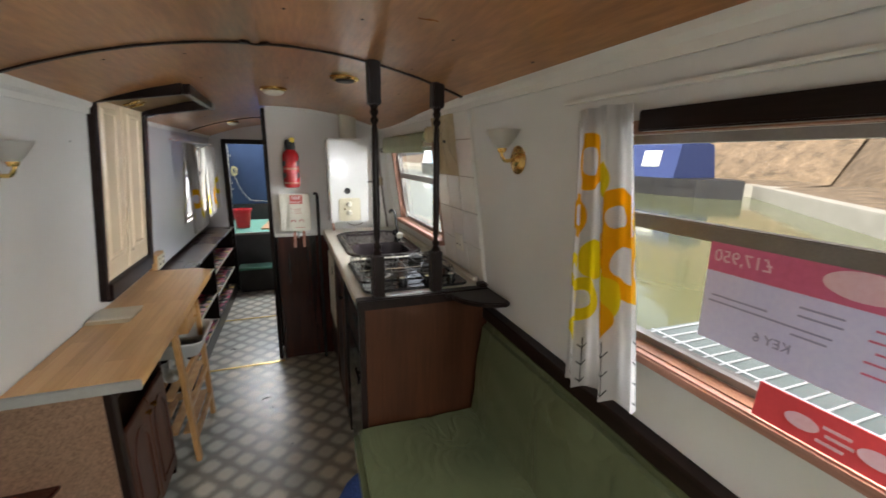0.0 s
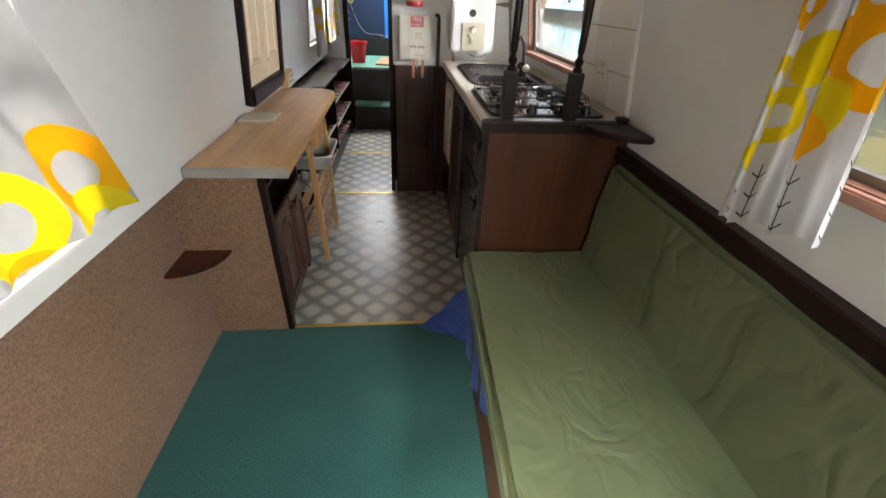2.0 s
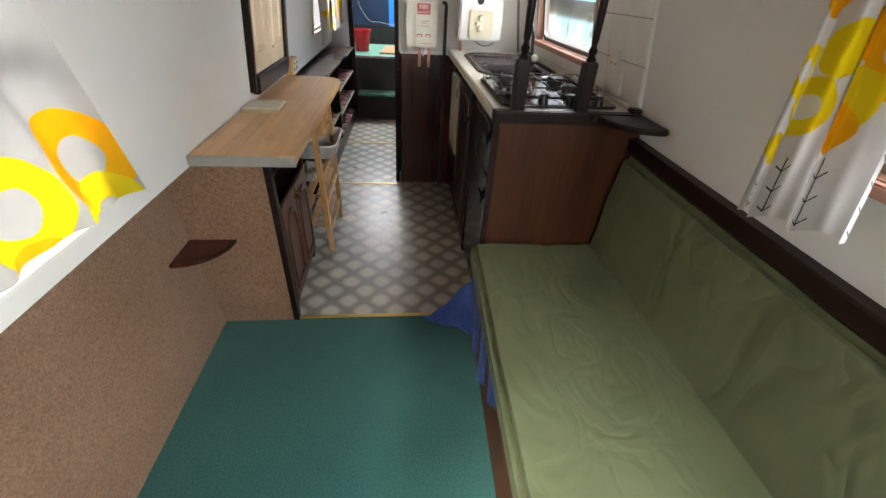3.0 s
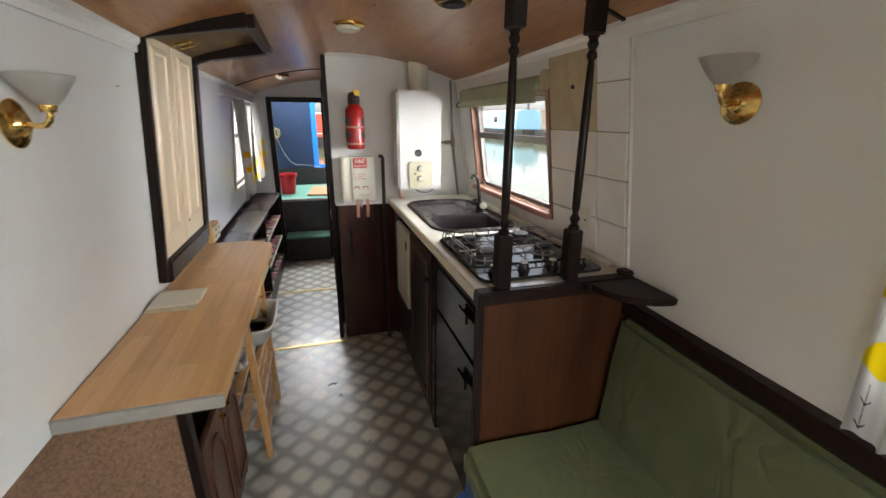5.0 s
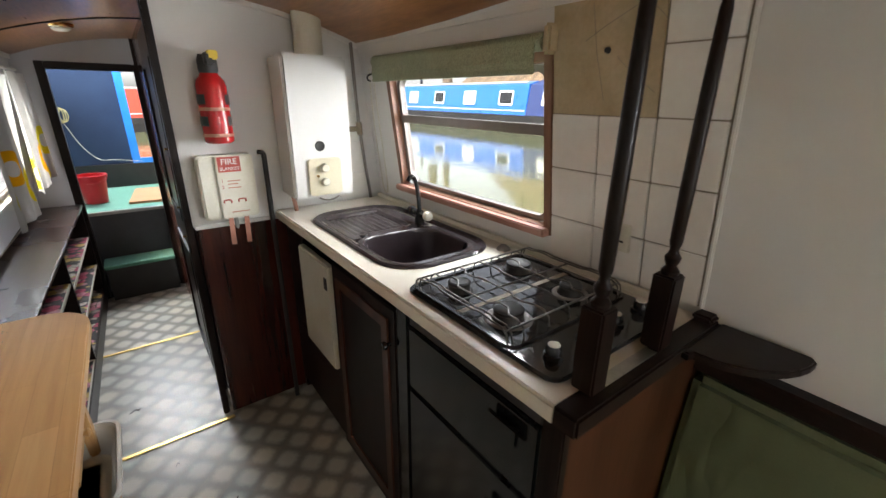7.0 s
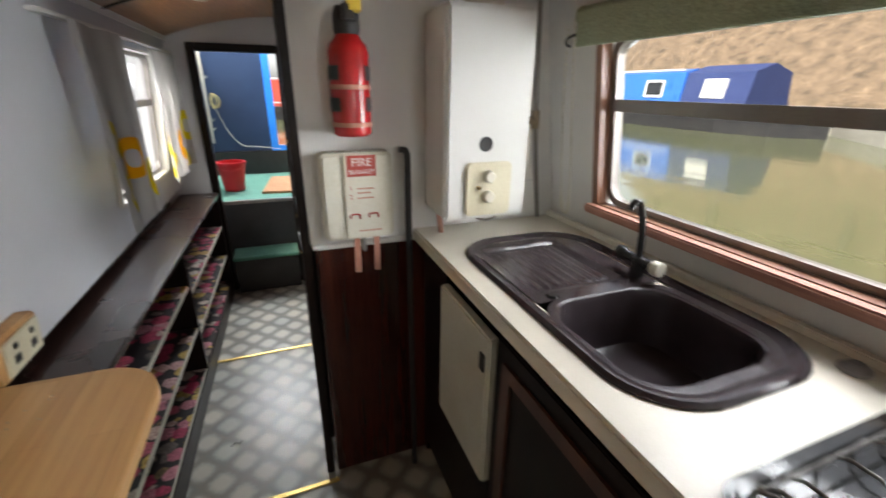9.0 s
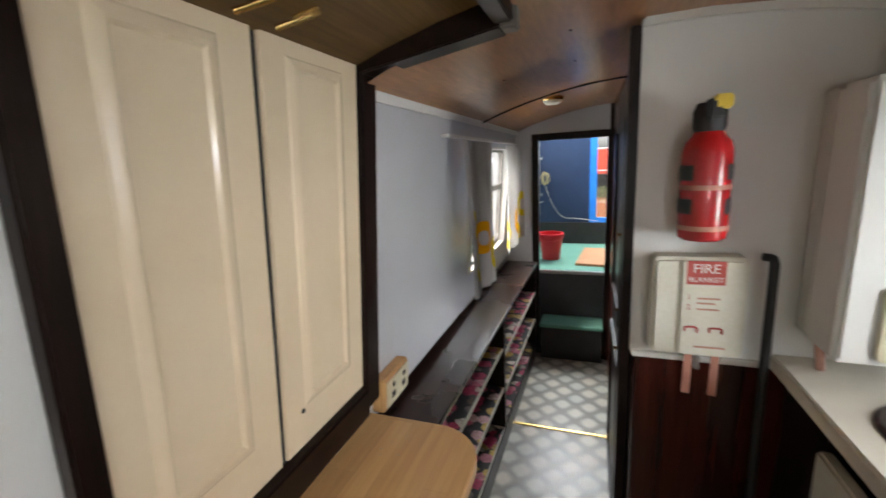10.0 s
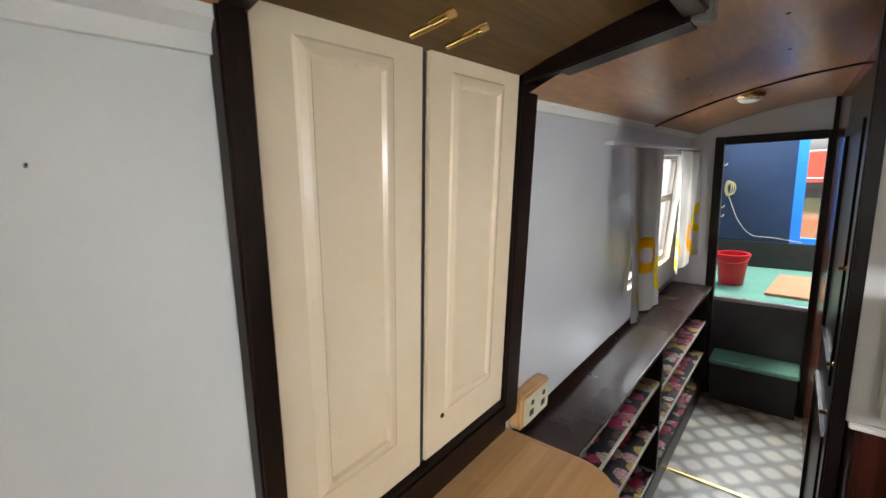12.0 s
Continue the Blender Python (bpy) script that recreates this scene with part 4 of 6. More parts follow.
oven = thing("oven", "black built-in gas oven and grill with glossy doors", "oven")
part("body", box((0.50, 1.664, 0.08), (1.0, 2.138, 0.94), 0.003), M_MATTBLACK, oven)
part("grill_door", box((0.466, 1.664, 0.708), (0.499, 2.137, 0.905), 0.006), M_BLACK, oven)
part("oven_door", box((0.466, 1.664, 0.09), (0.499, 2.137, 0.698), 0.006), M_BLACK, oven)
part("fascia", box((0.470, 1.664, 0.910), (0.499, 2.137, 0.958), 0.003), M_MATTBLACK, oven)
for z, y in ((0.855, 1.725), (0.60, 1.72)):
    part("door_handle", join(cyl((0.466, y, z), (0.456, y, z), 0.007), cyl((0.466, y + 0.05, z), (0.456, y + 0.05, z), 0.007), box((0.447, y - 0.02, z - 0.022), (0.457, y + 0.07, z + 0.022), 0.004)), M_BLACK, oven)

# ---------------------------------------------------------------- boiler
boiler = thing("water_heater", "white enamelled wall-mounted gas water heater with a flue", "water heater")
part("casing", box((0.478, 3.052, 1.074), (0.754, 3.188, 1.662), 0.012, 4), M_ENAMEL, boiler, "white front cover", True)
part("back_frame", box((0.484, 3.189, 1.080), (0.748, BK - 0.017, 1.657), 0.004), M_ENAMEL, boiler)
boiler.matrix_basis = pose(0.004, 0.015, 0)
part("pilot_button", cyl((0.583, 3.0418, 1.175), (0.583, 3.034, 1.175), 0.006, seg=12), M_BRASS, boiler, "small brass button", True)
part("flue", cyl((0.640, 3.175, 1.658), (0.640, 3.175, 1.845), 0.060, seg=32), M_OFFWHITE, boiler, "cream flue pipe", True)
part("control_plate", prism(rounded(0.543, 1.088, 0.694, 1.250, 0.018), 3.042, 3.0518, 0.003, "y"), M_IVORY, boiler, "ivory control plate")
for z in (1.208, 1.147):
    part("control_knob", lathe([(0, 0), (0.019, 0), (0.018, 0.012), (0.014, 0.018), (0, 0.018)], 20, Matrix.Translation((0.615, 3.042, z)) @ pose(0, 0, 0, 90, 0, 0)), M_OFFWHITE, boiler, "", True)
part("sight_hole", lathe([(0, 0), (0.013, 0), (0.020, 0.003), (0.022, 0.0), (0.022, -0.002), (0, -0.002)], 24, Matrix.Translation((0.607, 3.0512, 1.301)) @ pose(0, 0, 0, 90, 0, 0)), M_MATTBLACK, boiler, "black sight hole", True)


# ---------------------------------------------------------------- sink, tap and hob
def bowl_bm(x0, y0, x1, y1, r, z_top, depth, inset):
    """An open bowl with sloping, rounded walls."""
    levels = [(0.0, 0.0), (0.006, -0.004), (0.010, -0.02), (inset * 0.6, -depth * 0.7), (inset, -depth * 0.93), (inset + 0.025, -depth)]
    bm = bmesh.new()
    rings = []
    for ins, dz in levels:
        line = rounded(x0 + ins, y0 + ins, x1 - ins, y1 - ins, max(r - ins * 0.5, 0.02), 6)
        rings.append([bm.verts.new((u, v, z_top + dz)) for u, v in line])
    for a, b in zip(rings, rings[1:]):
        for k in range(len(a)):
            j = (k + 1) % len(a)
            bm.faces.new((a[k], a[j], b[j], b[k]))
    bm.faces.new(rings[-1])
    return bm


sink = thing("sink", "dark brown composite sink with a ribbed drainer", "sink")
OUT = rounded(0.508, 2.262, 0.945, 3.068, 0.14, 8)
MID = rounded(0.516, 2.270, 0.937, 3.060, 0.134, 8)
IN = rounded(0.540, 2.300, 0.905, 3.026, 0.11, 8)


def rim_bm():
    bm = bmesh.new()
    lv = [(OUT, 1.0005), (OUT, 1.004), (MID, 1.010), (rounded(0.528, 2.284, 0.922, 3.044, 0.125, 8), 1.009), (rounded(0.534, 2.292, 0.912, 3.034, 0.118, 8), 1.004), (IN, 1.003)]
    rings = [[bm.verts.new((u, v, z)) for u, v in line] for line, z in lv]
    for a, b in zip(rings, rings[1:]):
        for k in range(len(a)):
            j = (k + 1) % len(a)
            bm.faces.new((a[k], a[j], b[j], b[k]))
    return bm


part("rim", rim_bm(), M_SINK, sink, "", True)
part("bowl", bowl_bm(0.548, 2.318, 0.884, 2.640, 0.085, 1.0035, 0.155, 0.022), M_SINK, sink, "deep rectangular bowl", True)


def drainer_bm():
    """Deck plate round the bowl and drainer field."""
    bm = bmesh.new()
    ny, nx = 60, 44
    xs = [0.545 + 0.351 * i / nx for i in range(nx + 1)]
    ys = [2.643 + 0.38 * j / ny for j in range(ny + 1)]

    def h(x, y):
        u, v = (x - 0.57) / 0.26, (y - 2.69) / 0.30
        inside = 0 < u < 1 and 0 < v < 1
        edge = min(min(u, 1 - u) * 0.26, min(v, 1 - v) * 0.30) if inside else 0
        dip = -0.010 * min(1, edge / 0.012)
        rib = 0.004 * (0.5 + 0.5 * math.cos(2 * math.pi * (x - 0.57) / 0.029)) * min(1, max(0, edge - 0.015) / 0.02)
        return 1.0034 + dip + rib
    g = {(i, j): bm.verts.new((x, y, h(x, y))) for i, x in enumerate(xs) for j, y in enumerate(ys)}
    for i in range(nx):
        for j in range(ny):
            cx, cy = (xs[i] + xs[i + 1]) / 2, (ys[j] + ys[j + 1]) / 2
            rx, ry = max(abs(cx - 0.72) - 0.075, 0), max(cy - 2.925, 0)
            if math.hypot(rx, ry) < 0.108:
                bm.faces.new((g[i, j], g[i + 1, j], g[i + 1, j + 1], g[i, j + 1]))
    return bm


part("drainer", drainer_bm(), M_SINK, sink, "ribbed drainer", True)
part("deck", ring_prism(rounded(0.538, 2.298, 0.907, 2.6445, 0.075, 6), rounded(0.549, 2.319, 0.883, 2.639, 0.084, 6), 1.0008, 1.0036), M_SINK, sink)
part("waste", lathe([(0, 0.002), (0.018, 0.002), (0.022, 0.005), (0.034, 0.005), (0.036, 0.0), (0.0, 0.0)], 24, Matrix.Translation((0.66, 2.54, 0.854))), M_STEEL, sink, "steel waste", True)
part("overflow_cap", lathe([(0, 0.004), (0.012, 0.004), (0.016, 0.0), (0, 0)], 16, Matrix.Translation((0.60, 2.664, 1.004))), M_BLACK, sink, "", True)

tap = thing("mixer_tap", "dark mixer tap with an upturned spout and pale lever", "tap")
part("body", join(cyl((0.905, 2.70, 1.004), (0.905, 2.70, 1.055), 0.020, 0.017), cyl((0.905, 2.655, 1.045), (0.905, 2.745, 1.045), 0.013)), M_BLACK, tap, "", True)
part("spout", tube(arc([(0.905, 2.70, 1.05), (0.900, 2.70, 1.11), (0.895, 2.705, 1.16), (0.885, 2.71, 1.195), (0.868, 2.71, 1.200), (0.855, 2.708, 1.185)]), 0.009, 10), M_BLACK, tap, "slim spout", True)
part("knob", lathe([(0, 0), (0.016, 0.0), (0.020, 0.01), (0.018, 0.026), (0, 0.03)], 18, Matrix.Translation((0.905, 2.655, 1.045)) @ pose(0, 0, 0, 90, 0, 0)), M_OFFWHITE, tap, "pale tap knob", True)
part("knob", lathe([(0, 0), (0.016, 0.0), (0.020, 0.01), (0.018, 0.026), (0, 0.03)], 18, Matrix.Translation((0.905, 2.745, 1.045)) @ pose(0, 0, 0, -90, 0, 0)), M_BLACK, tap, "", True)

tap.matrix_basis = pose(-0.030, -0.010, 0)

plug = thing("sink_plug", "grey rubber sink plug lying on the worktop", "plug")
part("disc", lathe([(0, 0.016), (0.012, 0.016), (0.018, 0.010), (0.024, 0.006), (0.026, 0.0), (0, 0)], 22, Matrix.Translation((0.939, 2.252, 1.0005))), M_ALU, plug, "", True)

hob = thing("gas_hob", "black four-burner gas hob with wire pan supports", "hob")
part("pan", prism(rounded(0.480, 1.652, 0.940, 2.172, 0.035, 6), 1.001, 1.013, 0.005), M_HOB, hob, "glossy black hob plate", True)
part("well", ring_prism(rounded(0.490, 1.775, 0.930, 2.162, 0.03, 5), rounded(0.502, 1.787, 0.918, 2.150, 0.025, 5), 1.0125, 1.018), M_HOB, hob)
BURNERS = ((0.582, 1.875, 0.036), (0.582, 2.060, 0.030), (0.815, 1.875, 0.030), (0.815, 2.065, 0.036))
for bx, by, br in BURNERS:
    part("drip_ring", lathe([(br * 1.1, 0.0), (br * 1.25, 0.003), (br * 1.55, 0.002), (br * 1.62, 0.0)], 26, Matrix.Translation((bx, by, 1.0135))), M_ALU if by < 2.0 else M_HOB, hob, "worn ring", True)
    bn = part("burner", lathe([(0, 0.022), (br * 0.9, 0.022), (br, 0.018), (br, 0.008), (br * 1.05, 0.0), (0, 0)], 26, Matrix.Translation((bx, by, 1.0135))), M_BURNER, hob, "dark sooty burner", True)
    part("burner_cap", lathe([(0, 0.008), (br * 0.85, 0.008), (br * 1.02, 0.004), (br * 1.02, 0.0), (0, 0)], 24, Matrix.Translation((bx, by, 1.036))), M_MATTBLACK, bn, "black cap", True)
part("tape_strip", box((0.510, 1.958, 1.0132), (0.915, 1.974, 1.0140), 0), M_TAPE, hob, "aged tan strip")
WZ = 1.055
for x0, kink in ((0.495, 0.0), (0.508, 0.0), (0.545, 0.018), (0.628, -0.018), (0.702, 0.0), (0.772, 0.018), (0.858, -0.018), (0.905, 0.0), (0.918, 0.0)):
    pts = [(x0, 1.790, 1.016), (x0, 1.795, WZ - 0.016), (x0, 1.812, WZ - 0.004), (x0, 1.84, WZ - 0.004), (x0 + kink, 1.862, WZ), (x0 + kink, 1.888, WZ), (x0, 1.910, WZ - 0.004), (x0, 2.02, WZ - 0.004),
           (x0 + kink, 2.042, WZ), (x0 + kink, 2.068, WZ), (x0, 2.09, WZ - 0.004), (x0, 2.118, WZ - 0.004), (x0, 2.136, WZ - 0.016), (x0, 2.141, 1.016)]
    part("support_wire", tube(pts, 0.0024, 6), M_WIRE, hob, "", True)
for y in (1.80, 1.965, 2.13):
    part("support_wire", tube([(0.495, y, WZ - 0.010), (0.918, y, WZ - 0.010)], 0.0026, 6), M_WIRE, hob, "", True)
for x in (0.545, 0.655, 0.765, 0.875):
    kn = part("control_knob", lathe([(0, 0.026), (0.013, 0.026), (0.016, 0.022), (0.017, 0.008), (0.021, 0.006), (0.021, 0), (0, 0)], 22, Matrix.Translation((x, 1.712, 1.0135))), M_BLACK, hob, "black control knob", True)
    part("knob_cap", cyl((x, 1.712, 1.0398), (x, 1.712, 1.0415), 0.0125, seg=20), M_OFFWHITE, kn, "pale worn top")

# ---------------------------------------------------------------- turned posts
spindle_profile = [(0.020, 0.168), (0.021, 0.176), (0.012, 0.186), (0.017, 0.196), (0.019, 0.204), (0.012, 0.214), (0.010, 0.222), (0.0145, 0.235), (0.016, 0.34), (0.0155, 0.52), (0.0125, 0.640),
                   (0.010, 0.655), (0.018, 0.665), (0.018, 0.673), (0.011, 0.683), (0.017, 0.693), (0.019, 0.700), (0.014, 0.710), (0.021, 0.722)]
for x in (0.530, 0.770):
    top = ceil_z(x) - 1.004
    sp = thing("turned_post", "dark turned wooden post from worktop to ceiling", "post", "turned galley posts", (x, 1.619, 1.004))
    part("base_block", box((-0.023, -0.023, 0.0), (0.023, 0.023, 0.168), 0.004), M_DARKZ, sp)
    part("shaft", lathe([(r * 0.84, h) for r, h in spindle_profile], 24), M_DARKZ, sp, "", True)
    part("top_block", box((-0.023, -0.023, 0.721), (0.023, 0.023, top - 0.001), 0.004), M_DARKZ, sp)

end_panel.matrix_basis = pose(0, 0.014, 0)
part("metal_plate", box((0.558, 1.585, 1.0042), (0.744, 1.611, 1.0062), 0.0008), M_STEEL, end_panel, "worn steel plate between the posts")

# ---------------------------------------------------------------- tiled splashback
def on_right(bm):
    for v in bm.verts:
        v.co.x += right_x(v.co.z)
    return bm


splash = thing("splashback", "white tiled splashback with a bare plaster patch", "tiles")
splash["kind"] = "structure"
part("grout_bed", on_right(box((-0.005, 1.630, 1.0195), (-0.001, 2.092, 1.770), 0)), M_GROUT, splash, "stained grout")
part("edge_strip", on_right(box((-0.012, 1.619, 1.005), (-0.001, 1.629, 1.768), 0.003)), M_TRIM, splash, "white edge strip")
patch = on_right(box((-0.009, 1.789, 1.465), (-0.0052, 2.090, 1.768), 0.001))
part("plaster_patch", patch, M_PLASTER, splash, "bare beige plaster where tiles are missing")
for k, (a, b) in enumerate((((1.80, 1.52), (1.90, 1.60)), ((1.86, 1.70), (1.99, 1.64)), ((1.93, 1.50), (1.97, 1.72)), ((1.78, 1.66), (1.84, 1.73)))):
    part("scored_line", on_right(tube([(-0.0092, *a), (-0.0094, (a[0] + b[0]) / 2 + 0.006, (a[1] + b[1]) / 2), (-0.0092, *b)], 0.0008, 5)), M_GROUT, splash)
part("bolt", on_right(lathe([(0, 0.008), (0.006, 0.008), (0.008, 0), (0, 0)], 10, Matrix.Translation((-0.009, 1.925, 1.615)) @ pose(0, 0, 0, 0, -90, 0))), M_MATTBLACK, splash)
for c in range(3):
    for r in range(5):
        y0, z1 = 1.632 + 0.1535 * c, 1.7695 - 0.1535 * r
        if c > 0 and r < 2:
            continue
        z0 = max(z1 - 0.1500, 1.021)
        part("tile", on_right(box((-0.0125 - 0.0006 * ((c * 3 + r * 5) % 4), y0 + 0.0015, z0), (-0.0052, y0 + 0.1515, z1), 0.0022, 2)), M_TILE, splash)
corner = thing("bulkhead_tiles", "white glazed tiles beside the water heater", "tiles")
corner["kind"] = "structure"
for z0, z1 in ((1.020, 1.140), (1.1425, 1.292), (1.2945, 1.444), (1.4465, 1.596)):
    part("tile", box((0.770, BK - 0.008, z0), (0.905 - 0.14 * (z1 - 1.3), BK - 0.0005, z1), 0.002, 2), M_TILE, corner)
sock = thing("wall_socket", "white double socket on the tiles", "socket")
part("plate", on_right(box((-0.022, 1.818, 1.108), (-0.0135, 1.902, 1.190), 0.003)), M_OFFWHITE, sock)
for y in (1.842, 1.88):
    part("pin_hole", on_right(box((-0.0228, y - 0.006, 1.135), (-0.0221, y + 0.006, 1.141), 0)), M_MATTBLACK, sock)
    part("switch", on_right(box((-0.025, y - 0.006, 1.160), (-0.0221, y + 0.006, 1.172), 0.001)), M_OFFWHITE, sock)

# ---------------------------------------------------------------- roller blind and pipes
blind = thing("roller_blind", "pale green roller blind, almost fully rolled up", "blind")
part("roll", cyl((0.890, 2.10, 1.648), (0.890, 3.055, 1.648), 0.024, seg=24), M_BLIND, blind, "", True)
part("hanging_edge", prism([(0.866, 1.652), (0.862, 1.60), (0.868, 1.572), (0.872, 1.572), (0.866, 1.60), (0.870, 1.652)], 2.115, 3.04, 0, "y"), M_BLIND, blind)
part("bottom_bar", box((0.862, 2.115, 1.566), (0.876, 3.04, 1.580), 0.003), M_BLIND, blind)
part("bracket", box((0.872, 2.073, 1.615), (0.916, 2.099, 1.690), 0.008), M_PLASTER, blind, "beige end bracket")
part("bracket", box((0.885, 3.056, 1.622), (0.912, 3.068, 1.675), 0.004), M_IVORY, blind)
part("hook", tube(arc([(0.87, 3.05, 1.60), (0.855, 3.065, 1.59), (0.86, 3.075, 1.575), (0.872, 3.07, 1.57)]), 0.004, 6), M_MATTBLACK, blind)
loop = arc([(0.885, 3.080, 1.64), (0.912, 3.083, 1.40), (0.938, 3.086, 1.20), (0.952, 3.092, 1.075), (0.955, 3.110, 1.050), (0.950, 3.128, 1.075), (0.930, 3.124, 1.20), (0.905, 3.120, 1.40), (0.885, 3.110, 1.62)], 14)
beads = bmesh.new()
for q in loop:
    bmesh.ops.create_icosphere(beads, subdivisions=1, radius=0.0042, matrix=Matrix.Translation(q))
part("bead_chain", join(beads, tube(loop, 0.0012, 5)), M_OFFWHITE, blind, "white bead chain", True)
for pts, r, mt, nm, lb in (([(0.935, 3.248, 1.001), (0.890, 3.248, 1.36), (0.868, 3.248, 1.74)], 0.008, M_ALU, "pipe", "dull copper pipe in the corner"),
                           ([(0.752, 3.250, 1.352), (0.83, 3.250, 1.353), (0.888, 3.250, 1.353)], 0.007, M_ALU, "pipe", "short dull pipe beside the heater"),
                           ([(0.51, 3.19, 1.076), (0.515, 3.19, 1.04), (0.52, 3.19, 1.001)], 0.010, M_SILL, "pipe", "copper pipe under the heater"),
                           ([(0.60, 3.18, 1.076), (0.64, 3.16, 1.045), (0.69, 3.16, 1.04), (0.735, 3.18, 1.055), (0.75, 3.2, 1.076)], 0.004, M_ALU, "cable", "grey cable looped under the heater")):
    pp = thing(nm, lb, nm)
    part("run", tube(arc(pts), r, 8), mt, pp, "", True)
    if lb.startswith("short"):
        part("coupling", join(cyl((0.835, 3.250, 1.353), (0.885, 3.250, 1.353), 0.013, seg=14), cyl((0.893, 3.250, 1.325), (0.889, 3.250, 1.385), 0.014, seg=14)), M_TAPE, pp, "tarnished brass tee", True)

# ---------------------------------------------------------------- on the bulkhead
ext = thing("fire_extinguisher", "small red fire extinguisher with black bands", "fire extinguisher")
em = Matrix.Translation((0.247, 3.196, 1.322)) @ Matrix.Diagonal((1.17, 1.17, 1.0, 1.0))
part("cylinder", lathe([(0, 0), (0.040, 0.0), (0.046, 0.006), (0.047, 0.02), (0.047, 0.215), (0.043, 0.235), (0.032, 0.25), (0.026, 0.262), (0, 0.262)], 30, em), M_RED, ext, "", True)
part("head", join(lathe([(0, 0.258), (0.027, 0.258), (0.030, 0.27), (0.030, 0.305), (0.024, 0.325), (0, 0.327)], 22, em), moved(box((-0.015, -0.05, 0.285), (0.015, 0.0, 0.33), 0.006), em)), M_MATTBLACK, ext, "black valve head", True)
part("safety_tab", moved(box((-0.004, -0.052, 0.306), (0.027, -0.026, 0.338), 0.004), em), M_YELLOW, ext, "yellow safety tab")
for z in (0.085, 0.165):
    for a0 in (-196, -52):
        seg = [radians(a0 + 13.5 * k) for k in range(6)]
        bm = bmesh.new()
        lo = [bm.verts.new((0.0484 * math.cos(a), 0.0484 * math.sin(a), z - 0.018)) for a in seg]
        hi = [bm.verts.new((0.0484 * math.cos(a), 0.0484 * math.sin(a), z + 0.018)) for a in seg]
        for k in range(5):
            bm.faces.new((lo[k], lo[k + 1], hi[k + 1], hi[k]))
        part("strap_patch", moved(bm, em), M_MATTBLACK, ext, "black strap")
for z in (0.032, 0.130):
    part("label_band", lathe([(0.0474, z - 0.006), (0.0478, z - 0.005), (0.0478, z + 0.005), (0.0474, z + 0.006)], 30, em), M_STRAP, ext, "pale printed band", True)
part("wall_bracket", box((0.231, 3.248, 1.33), (0.263, 3.265, 1.60), 0.002), M_MATTBLACK, ext)

blk = thing("fire_blanket", "yellowed white fire blanket case with red lettering", "fire blanket")
part("case", prism(rounded(0.168, 1.000, 0.385, 1.268, 0.018), 3.205, 3.274, 0.010, "y"), M_OFFWHITE, blk, "", True)
part("front_ridge", prism(rounded(0.235, 1.005, 0.345, 1.262, 0.008), 3.197, 3.206, 0.003, "y"), M_OFFWHITE, blk)
part("title_panel", box((0.245, 3.1955, 1.200), (0.331, 3.1968, 1.262), 0), M_REDINK, blk, "red title panel")
FM = pose(0, 0, 0, 90, 0, 0)
words("FIRE", 0.034, M_PAPER, blk, Matrix.Translation((0.288, 3.1952, 1.241)) @ FM)
words("BLANKET", 0.018, M_PAPER, blk, Matrix.Translation((0.288, 3.1952, 1.213)) @ FM)
words("1", 0.020, M_REDINK, blk, Matrix.Translation((0.253, 3.1962, 1.165)) @ FM)
words("2", 0.020, M_REDINK, blk, Matrix.Translation((0.253, 3.1962, 1.138)) @ FM)
for x in (0.262, 0.318):
    part("pictogram", tube(arc([(x - 0.014, 3.196, 1.072), (x - 0.012, 3.196, 1.083), (x + 0.012, 3.196, 1.083), (x + 0.014, 3.196, 1.070)]), 0.003, 6), M_REDINK, blk)
for z, w in ((1.163, 0.05), (1.150, 0.04), (1.134, 0.05), (1.030, 0.07)):
    part("text_bar", box((0.272, 3.1955, z - 0.002), (0.272 + w, 3.1968, z + 0.002), 0), M_STRAP, blk)
for x in (0.255, 0.318):
    part("pull_strap", prism([(x, 0.880), (x + 0.020, 0.878), (x + 0.022, 1.002), (x + 0.002, 1.002)], 3.222, 3.226, 0.001, "y"), M_STRAP, blk, "faded pink pull strap")
part("hook", box((0.286, 3.235, 0.945), (0.298, 3.262, 0.998), 0.003), M_STEEL, blk)
blk.matrix_basis = pose(-0.024, -0.009, 0.004)
pole = thing("black_pole", "thin black pole standing against the bulkhead", "pole")
part("rod", join(tube([(0.415, 3.19, 0.002), (0.412, 3.20, 0.70), (0.410, 3.205, 1.262)], 0.011, 10), tube(arc([(0.410, 3.205, 1.255), (0.405, 3.205, 1.272), (0.385, 3.205, 1.276)]), 0.010, 10)), M_MATTBLACK, pole, "", True)


# ---------------------------------------------------------------- side hatch with shutters
def on_left(bm):
    for v in bm.verts:
        v.co.x += left_x(v.co.z)
    return bm


def mould(y0, z0, y1, z1):
    """A raised bead frame: steep inner edge, long outer slope."""
    lv = [(0.0, 0.0185), (0.005, 0.0225), (0.016, 0.0255), (0.022, 0.0260), (0.027, 0.0193)]
    bm = bmesh.new()
    rings = [[bm.verts.new((x, u, v)) for u, v in ((y0 + k, z0 + k), (y1 - k, z0 + k), (y1 - k, z1 - k), (y0 + k, z1 - k))] for k, x in lv]
    for a, b in zip(rings, rings[1:]):
        for k in range(4):
            bm.faces.new((a[k], a[(k + 1) % 4], b[(k + 1) % 4], b[k]))
    bm.faces.new(rings[-1])
    return bm


